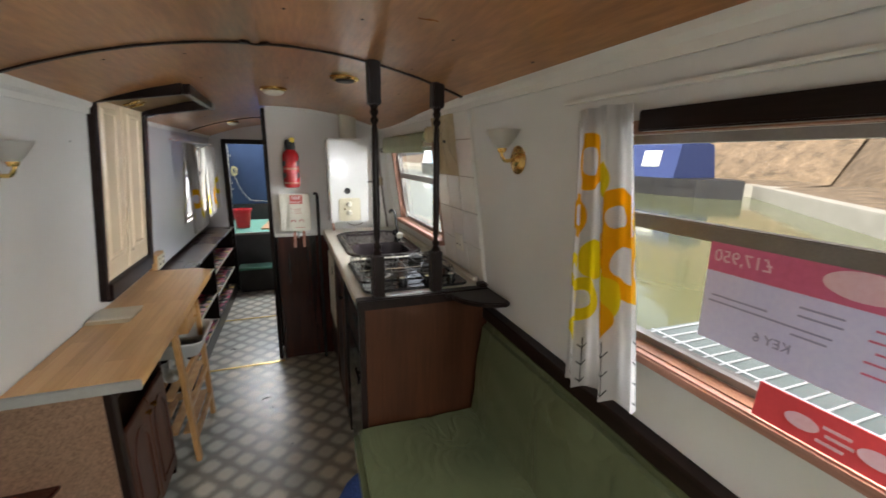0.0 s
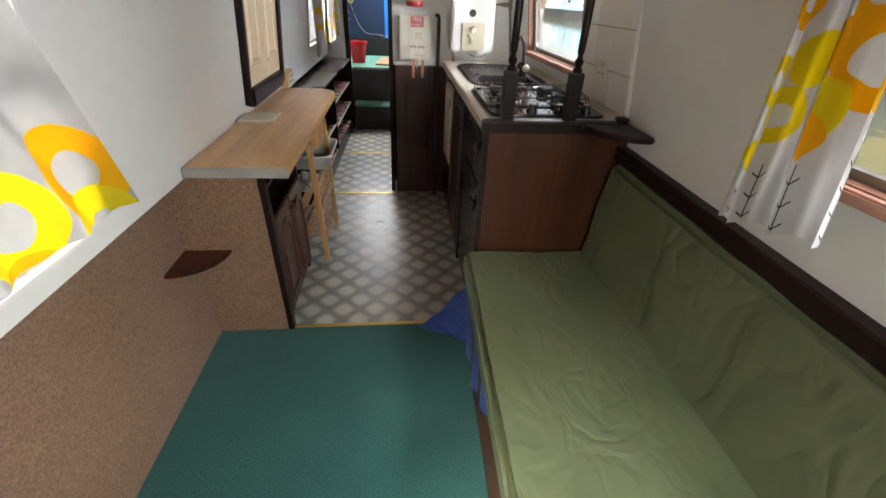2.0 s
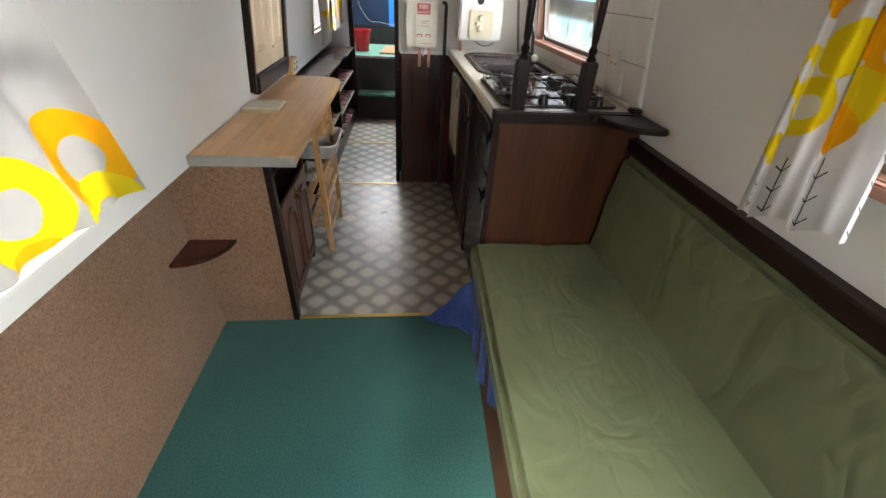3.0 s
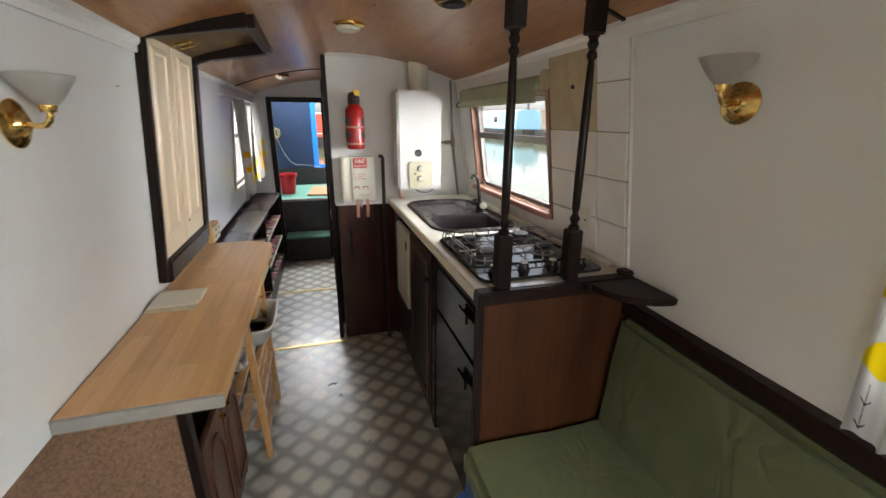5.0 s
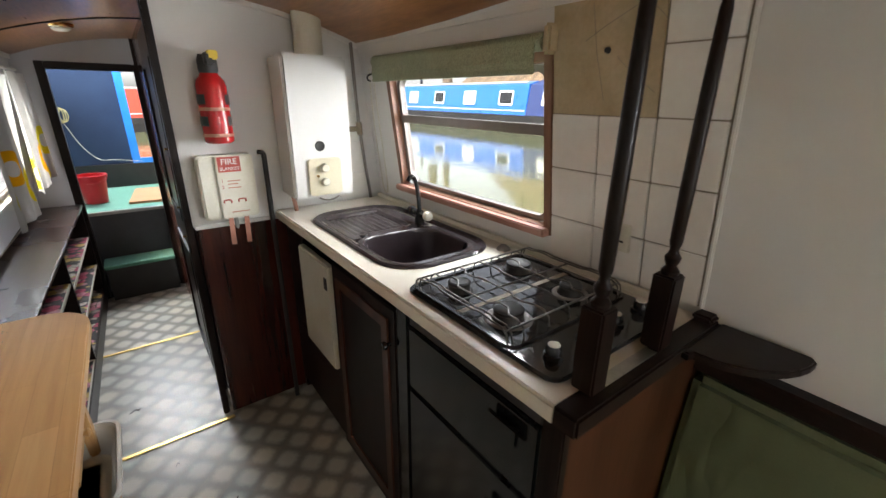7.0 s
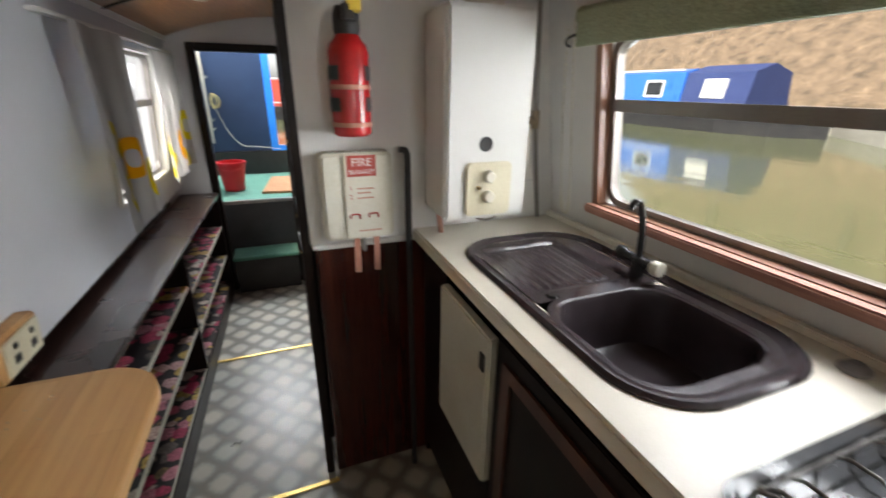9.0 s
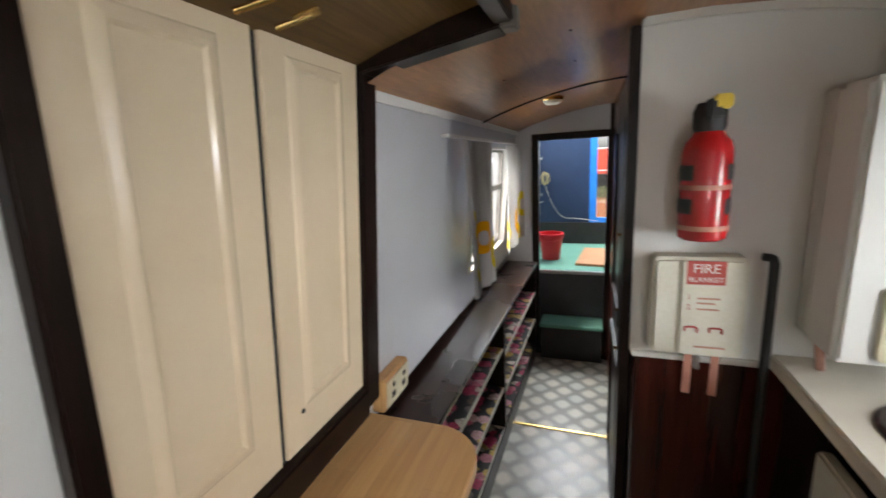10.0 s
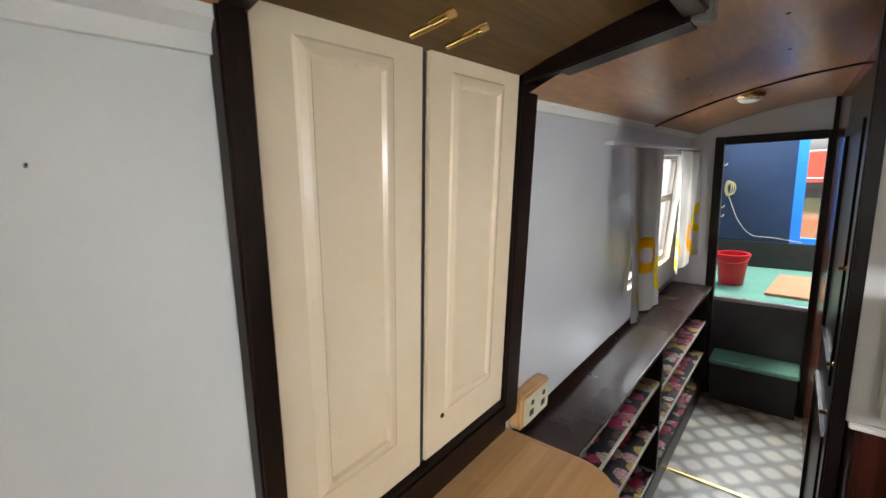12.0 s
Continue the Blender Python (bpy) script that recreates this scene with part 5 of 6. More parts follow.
hatch = thing("side_hatch", "closed cream panelled hatch shutters in a dark frame", "hatch")
hatch["kind"] = "structure"
part("frame_post", on_left(box((0.0, 2.255, 0.885), (0.030, 2.2905, 1.80), 0.004)), M_DARKZ, hatch)
part("frame_post", on_left(box((0.0, 2.906, 0.885), (0.030, 2.976, 1.80), 0.004)), M_DARKZ, hatch)
part("frame_sill", on_left(box((0.0, 2.291, 0.872), (0.040, 2.905, 0.958), 0.006)), M_DARK, hatch)
for y0, y1, a0, a1 in ((2.292, 2.588, 2.346, 2.520), (2.602, 2.904, 2.662, 2.842)):
    d = part("shutter", on_left(box((0.001, y0, 0.960), (0.019, y1, 1.842), 0.003)), M_CREAM, hatch, "cream painted shutter")
    part("moulding", on_left(mould(a0, 1.052, a1, 1.742)), M_CREAM, d)
part("latch_screw", on_left(lathe([(0, 0.004), (0.004, 0.003), (0.006, 0), (0, 0)], 12, Matrix.Translation((0.0195, 2.655, 1.045)) @ pose(0, 0, 0, 0, 90, 0))), M_MATTBLACK, hatch, "dark latch screw", True)
# black strip set inside the shutter gap, standing in for its deep shade
part("gap_shade_strip", on_left(box((0.0, 2.5885, 0.96), (0.012, 2.6015, 1.84), 0)), M_MATTBLACK, hatch)
beam = lambda y0, y1: prism([(-0.545, 1.745), (-0.19, 1.800), (-0.19, 1.868), (-0.545, 1.830)], y0, y1, 0.003, "y")
part("roof_beam", beam(2.256, 2.294), M_DARK, hatch)
part("roof_beam", beam(2.906, 2.974), M_DARK, hatch)
part("cross_beam", box((-0.205, 2.295, 1.806), (-0.165, 2.905, 1.872), 0.004), M_DARK, hatch)
part("beam_end", box((-0.192, 2.904, 1.797), (-0.158, 2.950, 1.874), 0.004), M_ALU, hatch, "worn grey beam end")
part("hatch_lid", prism([(-0.60, 1.740), (-0.45, 1.792), (-0.32, 1.828), (-0.207, 1.852), (-0.207, 1.862), (-0.32, 1.838), (-0.45, 1.802), (-0.60, 1.750)], 2.296, 2.904, 0, "y"), M_LID, hatch, "dull brown underside of the hatch lid")
for y in (2.555, 2.64):
    part("bolt_plate", join(moved(box((-0.022, -0.014, 0.0), (0.022, 0.014, 0.006), 0.002), Matrix.Translation((-0.45, y, 1.785)) @ pose(0, 0, 0, 0, -19, 25)), cyl((-0.44, y, 1.785), (-0.49, y - 0.03, 1.766), 0.005)), M_BRASS, hatch, "small brass bolt")

# ---------------------------------------------------------------- shelves along the corridor
unit = thing("shelf_unit", "dark low shelf unit with cream-edged shelves lined in floral paper", "shelves")
part("top_board", box((-0.672, 2.979, 0.736), (-0.438, STERN - 0.02, 0.758), 0.004), M_SHELFTOP, unit)
for y in (2.992, 4.015, STERN - 0.045):
    part("upright", box((-0.695, y - 0.012, 0.0), (-0.448, y + 0.012, 0.735), 0.002), M_DARKZ, unit)
part("plinth", box((-0.462, 3.005, 0.0), (-0.446, STERN - 0.058, 0.110), 0.003), M_DARK, unit)
part("back_panel", box((-0.699, 3.005, 0.12), (-0.6955, STERN - 0.058, 0.734), 0), M_OFFWHITE, unit, "cream back panel")
for ya, yb, zs in ((3.005, 4.002, (0.112, 0.35, 0.575)), (4.028, STERN - 0.058, (0.108, 0.31, 0.525))):
    for z in zs:
        sh = part("shelf", box((-0.694, ya, z - 0.016), (-0.452, yb, z), 0.001), M_OFFWHITE, unit, "cream-edged shelf")
        part("lining", box((-0.692, ya + 0.001, z + 0.0004), (-0.458, yb - 0.001, z + 0.0022), 0), M_FLORAL, sh, "dark floral shelf lining")
turn = Matrix.Translation((-0.455, 3.1, 0)) @ pose(0, 0, 0, 0, 0, -1.3) @ Matrix.Translation((0.455, -3.1, 0))
unit.matrix_basis = turn
box_dark = thing("small_box", "small dark box on a lower shelf", "box")
part("body", box((-0.56, 4.30, 0.1125), (-0.49, 4.42, 0.21), 0.006), M_MATTBLACK, box_dark)
part("lid", box((-0.565, 4.295, 0.2105), (-0.485, 4.425, 0.230), 0.005), M_BLACK, box_dark)

ybag = thing("yellow_bag", "crumpled yellow-green bag on the bottom shelf", "bag")
yb_ = bmesh.new()
bmesh.ops.create_icosphere(yb_, subdivisions=3, radius=0.06)
for v in yb_.verts:
    v.co *= 1 + 0.35 * noise.noise(v.co * 24)
    v.co.z = max(v.co.z, -0.04)
M_LIME = surface("lime_plastic", (0.55, 0.55, 0.05), (0.45, 0.47, 0.04), 0.4, 9, 90)
part("bag", moved(yb_, Matrix.Translation((-0.53, 3.10, 0.162))), M_LIME, ybag)

lsock = thing("wall_socket", "yellowed wooden-backed double socket by the desk", "socket")
part("back_box", on_left(box((0.0, 2.982, 0.826), (0.042, 3.148, 0.932), 0.005)), M_PINE, lsock, "varnished backing block")
part("plate", on_left(box((0.0425, 2.992, 0.836), (0.049, 3.138, 0.922), 0.003)), M_IVORY, lsock)
for y in (3.03, 3.10):
    part("pin_hole", on_left(box((0.0492, y - 0.012, 0.858), (0.0500, y + 0.012, 0.878), 0)), M_MATTBLACK, lsock)
    part("switch", on_left(box((0.0492, y - 0.007, 0.894), (0.052, y + 0.007, 0.908), 0.001)), M_MATTBLACK, lsock)


# ---------------------------------------------------------------- curtains
def cloth(tl, tr, bl, br, folds, amp, nu=70, nv=36, phase=0.0, uv0=(0.0, 0.0), fullness=1.25, thick=0.0018):
    """Hanging cloth between four corners, folded across its width."""
    bm = bmesh.new()
    lay = bm.loops.layers.uv.new("UVMap")
    tl, tr, bl, br = [Vector(p) for p in (tl, tr, bl, br)]
    width, height = ((tr - tl).length + (br - bl).length) / 2 * fullness, ((bl - tl).length + (br - tr).length) / 2
    g, uv = {}, {}
    for j in range(nv + 1):
        v = j / nv
        for i in range(nu + 1):
            u = i / nu
            p = (tl * (1 - u) + tr * u) * (1 - v) + (bl * (1 - u) + br * u) * v
            a = amp * (0.55 + 0.45 * v)
            w = math.sin(2 * math.pi * folds * u + phase + 0.5 * math.sin(3 * v + phase)) * 0.7 + 0.3 * math.sin(2 * math.pi * folds * 2.3 * u + 1.7 * phase)
            p = p + Vector((a * w, 0.25 * a * math.cos(2 * math.pi * folds * u + phase), 0.004 * math.sin(9 * u + phase) * v))
            g[i, j] = bm.verts.new(p)
            uv[i, j] = (uv0[0] + u * width, uv0[1] + (1 - v) * height)
    for i in range(nu):
        for j in range(nv):
            f = bm.faces.new((g[i, j], g[i + 1, j], g[i + 1, j + 1], g[i, j + 1]))
            for lp, k in zip(f.loops, ((i, j), (i + 1, j), (i + 1, j + 1), (i, j + 1))):
                lp[lay].uv = uv[k]
    bmesh.ops.solidify(bm, geom=list(bm.faces), thickness=thick)
    return bm


def curtain(label, *panels, stuff=M_CURTAIN):
    c = thing("curtain", label, "curtain", "flowered curtains")
    for kw in panels:
        part("drop", cloth(**kw), stuff, c, "", True)
    return c


c1 = curtain("white curtain printed with large yellow and orange flowers, drawn aside",
             dict(tl=(0.890, 0.935, 1.660), tr=(0.872, 0.815, 1.658), bl=(0.900, 0.918, 0.950), br=(0.882, 0.775, 1.000), folds=1.4, amp=0.020, phase=0.6, uv0=(0.02, 0.0), nu=48),
             dict(tl=(0.872, 0.835, 1.660), tr=(0.862, 0.718, 1.655), bl=(0.888, 0.782, 0.985), br=(0.876, 0.645, 1.032), folds=1.3, amp=0.024, phase=2.4, uv0=(0.31, 0.0), nu=48))
struct("curtain_track_lounge", box((0.880, -0.70, 1.676), (0.900, 0.98, 1.684), 0.002), M_TRIM, "white curtain track above the window", "curtain track")
struct("window_pelmet", box((0.890, -0.70, 1.602), (0.922, 0.74, 1.643), 0.003), M_DARK, "dark wooden batten above the window", "trim")
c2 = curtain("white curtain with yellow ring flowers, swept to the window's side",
             dict(tl=(-0.535, 0.36, 1.56), tr=(-0.515, 0.86, 1.56), bl=(-0.555, 0.42, 0.930), br=(-0.545, 1.115, 0.905), folds=3.0, amp=0.020, phase=1.1, uv0=(0.1, 0.24)), stuff=M_CURTAIN_LEFT_DIM)
struct("curtain_track_left", box((-0.560, -1.0, 1.565), (-0.530, 1.12, 1.580), 0.003), M_TRIM, "white curtain track", "curtain track")
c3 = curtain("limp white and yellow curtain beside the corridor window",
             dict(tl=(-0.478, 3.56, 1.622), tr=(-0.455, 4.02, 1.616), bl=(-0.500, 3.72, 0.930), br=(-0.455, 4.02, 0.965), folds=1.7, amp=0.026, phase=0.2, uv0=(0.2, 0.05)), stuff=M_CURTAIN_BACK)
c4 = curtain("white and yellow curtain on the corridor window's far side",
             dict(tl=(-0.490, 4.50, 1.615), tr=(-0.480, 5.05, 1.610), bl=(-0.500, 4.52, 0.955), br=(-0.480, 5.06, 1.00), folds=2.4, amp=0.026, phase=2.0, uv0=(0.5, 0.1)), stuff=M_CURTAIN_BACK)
struct("curtain_track_corridor", box((-0.545, 3.52, 1.632), (-0.512, 5.12, 1.644), 0.003), M_TRIM, "white curtain track on the corridor wall", "curtain track")


# ---------------------------------------------------------------- wall lights, picture, ceiling fittings
def sconce(place, facing):
    s = thing("wall_light", "brass wall light with a frosted cone shade, unlit", "wall light", "brass wall lights", place, facing)
    # local x points into the cabin
    part("back_plate", lathe([(0, 0.022), (0.018, 0.020), (0.024, 0.012), (0.040, 0.008), (0.048, 0.003), (0.048, 0.0), (0, 0)], 30, pose(0, 0, 0, 0, 90, 0)), M_BRASS, s, "", True)
    part("arm", tube(arc([(0.018, 0, 0), (0.035, 0, -0.004), (0.052, 0, -0.002), (0.062, 0, 0.014), (0.062, 0, 0.026)]), 0.006, 10), M_BRASS, s, "", True)
    part("cup", lathe([(0, 0.0), (0.012, 0.0), (0.015, 0.01), (0.015, 0.016), (0, 0.016)], 20, Matrix.Translation((0.062, 0, 0.022))), M_BRASS, s, "", True)
    part("shade", lathe([(0.017, 0.0), (0.028, 0.012), (0.050, 0.044), (0.056, 0.056), (0.054, 0.057), (0.047, 0.045), (0.025, 0.014), (0.014, 0.002)], 32, Matrix.Translation((0.062, 0, 0.036))), M_CLOUDED, s, "frosted glass shade", True)
    return s


sconce((right_x(1.54) - 0.001, 1.280, 1.541), 180)
sconce((left_x(1.484) + 0.001, 1.590, 1.484), 0)

pic = thing("picture_frame", "small dark-framed picture on the cabin side", "picture")
part("frame", on_left(ring_prism([(1.146, 1.440), (1.326, 1.440), (1.326, 1.643), (1.146, 1.643)], [(1.174, 1.470), (1.298, 1.470), (1.298, 1.613), (1.174, 1.613)], 0.0, 0.024, "x")), M_DARKZ, pic)
part("mount", on_left(box((0.001, 1.173, 1.469), (0.010, 1.299, 1.614), 0)), M_PAPER, pic, "pale mount")
part("print", on_left(box((0.0102, 1.190, 1.488), (0.0112, 1.282, 1.595), 0)), M_GROUT, pic, "dim grey-green print")


def ceiling_fitting(x, y, r, mat_cup, label):
    z = ceil_z(x, y)
    f = thing("ceiling_light", label, "ceiling light", "ceiling lights", (x, y, z))
    part("ring", lathe([(0, 0.001), (r, 0.001), (r, -0.010), (r * 0.86, -0.016), (r * 0.80, -0.014), (0, -0.010)], 30), M_BRASS, f, "dull brass ring", True)
    part("diffuser", lathe([(r * 0.80, -0.013), (r * 0.70, -0.026), (r * 0.45, -0.034), (0, -0.037)], 30), mat_cup, f, "pale diffuser", True)


ceiling_fitting(0.180, 2.50, 0.066, M_OFFWHITE, "round brass ceiling light with a pale diffuser, unlit")
ceiling_fitting(-0.205, 4.25, 0.055, M_OFFWHITE, "round brass ceiling light with a pale diffuser, unlit")
vent = thing("ceiling_vent", "round brass mushroom vent in the ceiling", "vent", "", (0.48, 1.99, ceil_z(0.48, 1.99)))
part("ring", lathe([(0, 0.001), (0.066, 0.001), (0.066, -0.006), (0.056, -0.014), (0.050, -0.014), (0.046, -0.008), (0, -0.008)], 30), M_BRASS, vent, "", True)
part("cap", lathe([(0, -0.022), (0.036, -0.020), (0.042, -0.014), (0.036, -0.010), (0, -0.0095)], 26), M_MATTBLACK, vent, "", True)
for k, (x, y) in enumerate(((0.43, 1.23), (0.656, 1.165), (0.66, 1.57), (-0.08, 1.79), (0.845, 1.075), (0.24, 1.27), (-0.075, 3.57), (-0.072, 3.20), (-0.10, 2.2), (0.45, 2.45), (0.70, 2.42), (0.72, 2.0), (-0.3, 1.75), (-0.05, 1.2), (-0.3, 1.2), (0.0, 4.0), (-0.3, 3.5), (-0.3, 3.95), (0.25, 2.2))):
    sc = tagged(mesh_ob("ceiling_screw", lathe([(0, -0.0025), (0.004, -0.002), (0.0055, 0.0), (0, 0.001)], 10, Matrix.Translation((x, y, ceil_z(x, y)))), M_MATTBLACK, True), "dark screw head in the ply ceiling", "screw", "ceiling screws", "structure")
nail = thing("nail", "small dark nail in the painted cabin side", "nail")
part("shank", cyl((left_x(1.586) - 0.002, 2.091, 1.586), (left_x(1.586) + 0.006, 2.091, 1.588), 0.0015, seg=8), M_MATTBLACK, nail)

# ---------------------------------------------------------------- on and under the desk
book = thing("cork_mats", "stack of thin pale card place mats on the desk", "place mats")
for k in range(3):
    bm = box((-0.08, -0.075, 0.0065 * k), (0.08, 0.075, 0.0065 * k + 0.006), 0.0015)
    part("mat", moved(bm, Matrix.Translation((-0.525 + 0.003 * k, 2.138 + 0.004 * k, 0.8465)) @ pose(0, 0, 0, 0, 0, -3 + 2 * k)), M_BOOK if k == 2 else M_PAGES, book)
crumbs = thing("crumbs", "few dark crumbs lying on the beech desk end", "crumbs")
grit = bmesh.new()
rnd = random.Random(5)
for k in range(9):
    bmesh.ops.create_icosphere(grit, subdivisions=1, radius=rnd.uniform(0.0012, 0.0024), matrix=Matrix.Translation((rnd.uniform(-0.50, -0.44), rnd.uniform(2.80, 2.89), 0.8475)))
part("grit", grit, M_PAGES, crumbs)
cup = thing("plastic_tub", "white plastic tub in the cupboard recess", "tub")
part("tub", lathe([(0, 0), (0.032, 0), (0.037, 0.07), (0.039, 0.07), (0.039, 0.075), (0.034, 0.075), (0.030, 0.005), (0, 0.004)], 24, Matrix.Translation((-0.435, 1.70, 0.7005))), M_PAPER, cup, "", True)
shelf_in = part("upper_shelf", box((-0.70, 1.662, 0.682), (-0.405, 2.155, 0.700), 0.002), M_DARK, desk_cab)

stool = thing("step_rack", "slatted pine rack standing under the desk", "rack")
for x in (-0.300, -0.560):
    part("leg", prism([(2.215, 0.0), (2.255, 0.0), (2.105, 0.760), (2.066, 0.760)], x - 0.012, x + 0.012, 0.003, "x"), M_PINE, stool)
    part("leg", prism([(2.645, 0.0), (2.685, 0.0), (2.580, 0.760), (2.542, 0.760)], x - 0.012, x + 0.012, 0.003, "x"), M_PINE, stool)
    for z in (0.14, 0.33, 0.50):
        part("side_rail", box((x - 0.010, 2.235 - z * 0.18, z - 0.018), (x + 0.010, 2.655 - z * 0.12, z + 0.018), 0.003), M_PINE, stool)
for z in (0.15, 0.34):
    for k in range(4):
        x = -0.53 + 0.066 * k
        part("slat", box((x - 0.022, 2.22, z + 0.0185), (x + 0.022, 2.63, z + 0.030), 0.002), M_PINE, stool)
part("drawer", box((-0.548, 2.32, 0.66), (-0.296, 2.53, 0.75), 0.004), M_PINE, stool)
part("drawer_knob", lathe([(0, 0), (0.007, 0), (0.006, 0.01), (0.012, 0.018), (0, 0.024)], 14, Matrix.Translation((-0.296, 2.46, 0.705)) @ pose(0, 0, 0, 0, 90, 0)), M_PINE, stool, "", True)
tray = thing("plastic_tray", "grey translucent plastic tray on the rack", "tray")
tb = bowl_bm(-0.555, 2.265, -0.235, 2.60, 0.05, 0.625, 0.085, 0.03)
bmesh.ops.solidify(tb, geom=list(tb.faces), thickness=0.003)
part("basin", tb, M_SHADE, tray, "", True)
part("lip", ring_prism(rounded(-0.562, 2.258, -0.228, 2.607, 0.055, 6), rounded(-0.553, 2.267, -0.237, 2.598, 0.048, 6), 0.621, 0.629), M_SHADE, tray)
for z in (0.535,):
    part("support_bar", box((-0.56, 2.40, z - 0.012), (-0.29, 2.43, z + 0.002), 0.002), M_PINE, stool)
bag = thing("clear_bag", "crumpled clear bag on the rack", "bag")
bb = bmesh.new()
bmesh.ops.create_icosphere(bb, subdivisions=3, radius=0.07)
for v in bb.verts:
    v.co *= 1 + 0.5 * noise.noise(v.co * 28)
    v.co = Vector((v.co.x * 0.9, v.co.y * 1.4, max(v.co.z, -0.045) * 0.8))
part("bag", moved(bb, Matrix.Translation((-0.42, 2.47, 0.408))), M_SHADE, bag)

# ---------------------------------------------------------------- loose cloth by the bench
sheet = thing("blue_sheet", "crumpled blue sheet hanging under the seat cushion to the floor", "cloth")


def sheet_bm():
    bm = bmesh.new()
    nu, nv = 90, 14
    g = {}
    for i in range(nu + 1):
        t = i / nu
        y = 0.82 + 0.80 * t
        spread = 0.0 if t < 0.80 else ((t - 0.80) / 0.20) ** 1.2
        drop = 0.06 + 0.25 * min(1, t / 0.5)
        for j in range(nv + 1):
            v = j / nv
            x = 0.436 - 0.045 * (1.6 - y) - 0.012 * math.sin(26 * t + 2 * v) * v
            z = 0.342 - v * min(drop, 0.335)
            yy = y
            if spread > 0 and v > 0.35:
                k = (v - 0.35) / 0.65
                x -= spread * k * 0.24
                z = max(0.006, 0.22 - 0.30 * k) + 0.012 * (1 + math.sin(14 * k + 30 * t))
            g[i, j] = bm.verts.new((x - 0.003 * noise.noise(Vector((x * 9, y * 14, z * 14))), yy, max(z, 0.006)))
    for i in range(nu):
        for j in range(nv):
            bm.faces.new((g[i, j], g[i + 1, j], g[i + 1, j + 1], g[i, j + 1]))
    bmesh.ops.solidify(bm, geom=list(bm.faces), thickness=0.002)
    return bm


part("drape", sheet_bm(), M_BLUE, sheet, "", True)

# ---------------------------------------------------------------- stern deck things
bucket = thing("bucket", "red plastic bucket on the stern deck", "bucket", at=(-0.340, 5.70, 0.651))
bk = lathe([(0, 0.004), (0.078, 0.004), (0.100, 0.215), (0.112, 0.215), (0.112, 0.232), (0.094, 0.232), (0.074, 0.008), (0, 0.008)], 32)
part("pail", bk, M_BUCKET, bucket, "", True)
part("handle", tube(arc([(0.105, 0.0, 0.22), (0.09, -0.08, 0.19), (0.0, -0.118, 0.175), (-0.09, -0.08, 0.19), (-0.105, 0.0, 0.22)]), 0.004, 6), M_BUCKET, bucket, "", True)
mat = thing("doormat", "brown coir doormat on the stern deck", "doormat")
part("mat", moved(box((-0.20, -0.32, 0.0), (0.26, 0.32, 0.018), 0.006), Matrix.Translation((0.10, 5.78, 0.6505)) @ pose(0, 0, 0, 0, 0, -6)), M_MAT, mat)
rope = thing("rope", "coil of pale yellow rope hanging on the stern board", "rope")
for k in range(3):
    part("coil", tube([(-0.47 + 0.012 * k + (0.022 + 0.004 * k) * math.cos(a * math.pi / 12), 6.385 - 0.008 * k, 1.32 + (0.065 - 0.006 * k) * math.sin(a * math.pi / 12)) for a in range(24)], 0.004, 6, True), M_ROPE, rope, "", True)
line = thing("cord", "thin pale cord drooping across the stern", "cord")
part("cord", tube(arc([(-0.46, 6.38, 1.25), (-0.38, 6.36, 1.05), (-0.28, 6.35, 0.93), (-0.15, 6.355, 0.915), (0.05, 6.36, 0.885)]), 0.0025, 6), M_OFFWHITE, line, "", True)
hooks = thing("hook_rail", "white rail with small hooks at the stern board's edge", "hook rail")
part("rail", box((-0.535, 6.385, 0.95), (-0.515, 6.399, 1.88), 0.002), M_OFFWHITE, hooks)
for z in (1.78, 1.52, 1.16, 1.08):
    part("hook", tube(arc([(-0.515, 6.385, z), (-0.495, 6.37, z - 0.005), (-0.485, 6.365, z + 0.012)]), 0.004, 6), M_OFFWHITE, hooks)

# ---------------------------------------------------------------- papers in the lounge window
TXT = Matrix(((0, 0, 1, 0), (1, 0, 0, 0), (0, 1, 0, 0), (0, 0, 0, 1)))
M_SHEET = surface("lilac_tinted_paper", (0.60, 0.58, 0.78), (0.56, 0.54, 0.74), 0.6, 5, 100)
M_PINK = surface("pink_header_print", (0.62, 0.13, 0.24), (0.56, 0.11, 0.21), 0.6, 5, 100)
M_GREYINK = surface("grey_violet_ink", (0.30, 0.28, 0.42), (0.26, 0.24, 0.38), 0.7, 9, 100)
M_SIGNRED = surface("red_card", (0.70, 0.06, 0.07), (0.62, 0.05, 0.06), 0.5, 5, 100)
M_PALEINK = surface("pale_pink_ink", (0.75, 0.48, 0.52), (0.70, 0.44, 0.48), 0.7, 9, 100)
sign = thing("sale_sheet", "sale notice in the window, printing seen from behind", "notice")
part("sheet", box((0.979, 0.16, 1.205), (0.980, 0.612, 1.412), 0), M_SHEET, sign)
part("header_band", box((0.9776, 0.161, 1.342), (0.9786, 0.611, 1.405), 0), M_PINK, sign, "pink header band")
words("£17,950", 0.032, M_PALEINK, sign, Matrix.Translation((0.9772, 0.549, 1.372)) @ TXT)
words("KEY 6", 0.024, M_GREYINK, sign, Matrix.Translation((0.9785, 0.480, 1.244)) @ TXT)
ov = lathe([(0, 0.0008), (1, 0.0008), (1, 0), (0, 0)], 32)
part("oval_mark", moved(ov, Matrix.Translation((0.9775, 0.375, 1.374)) @ pose(0, 0, 0, 0, -90, 0) @ Matrix.Diagonal((0.022, 0.052, 1, 1))), M_PALEINK, sign)
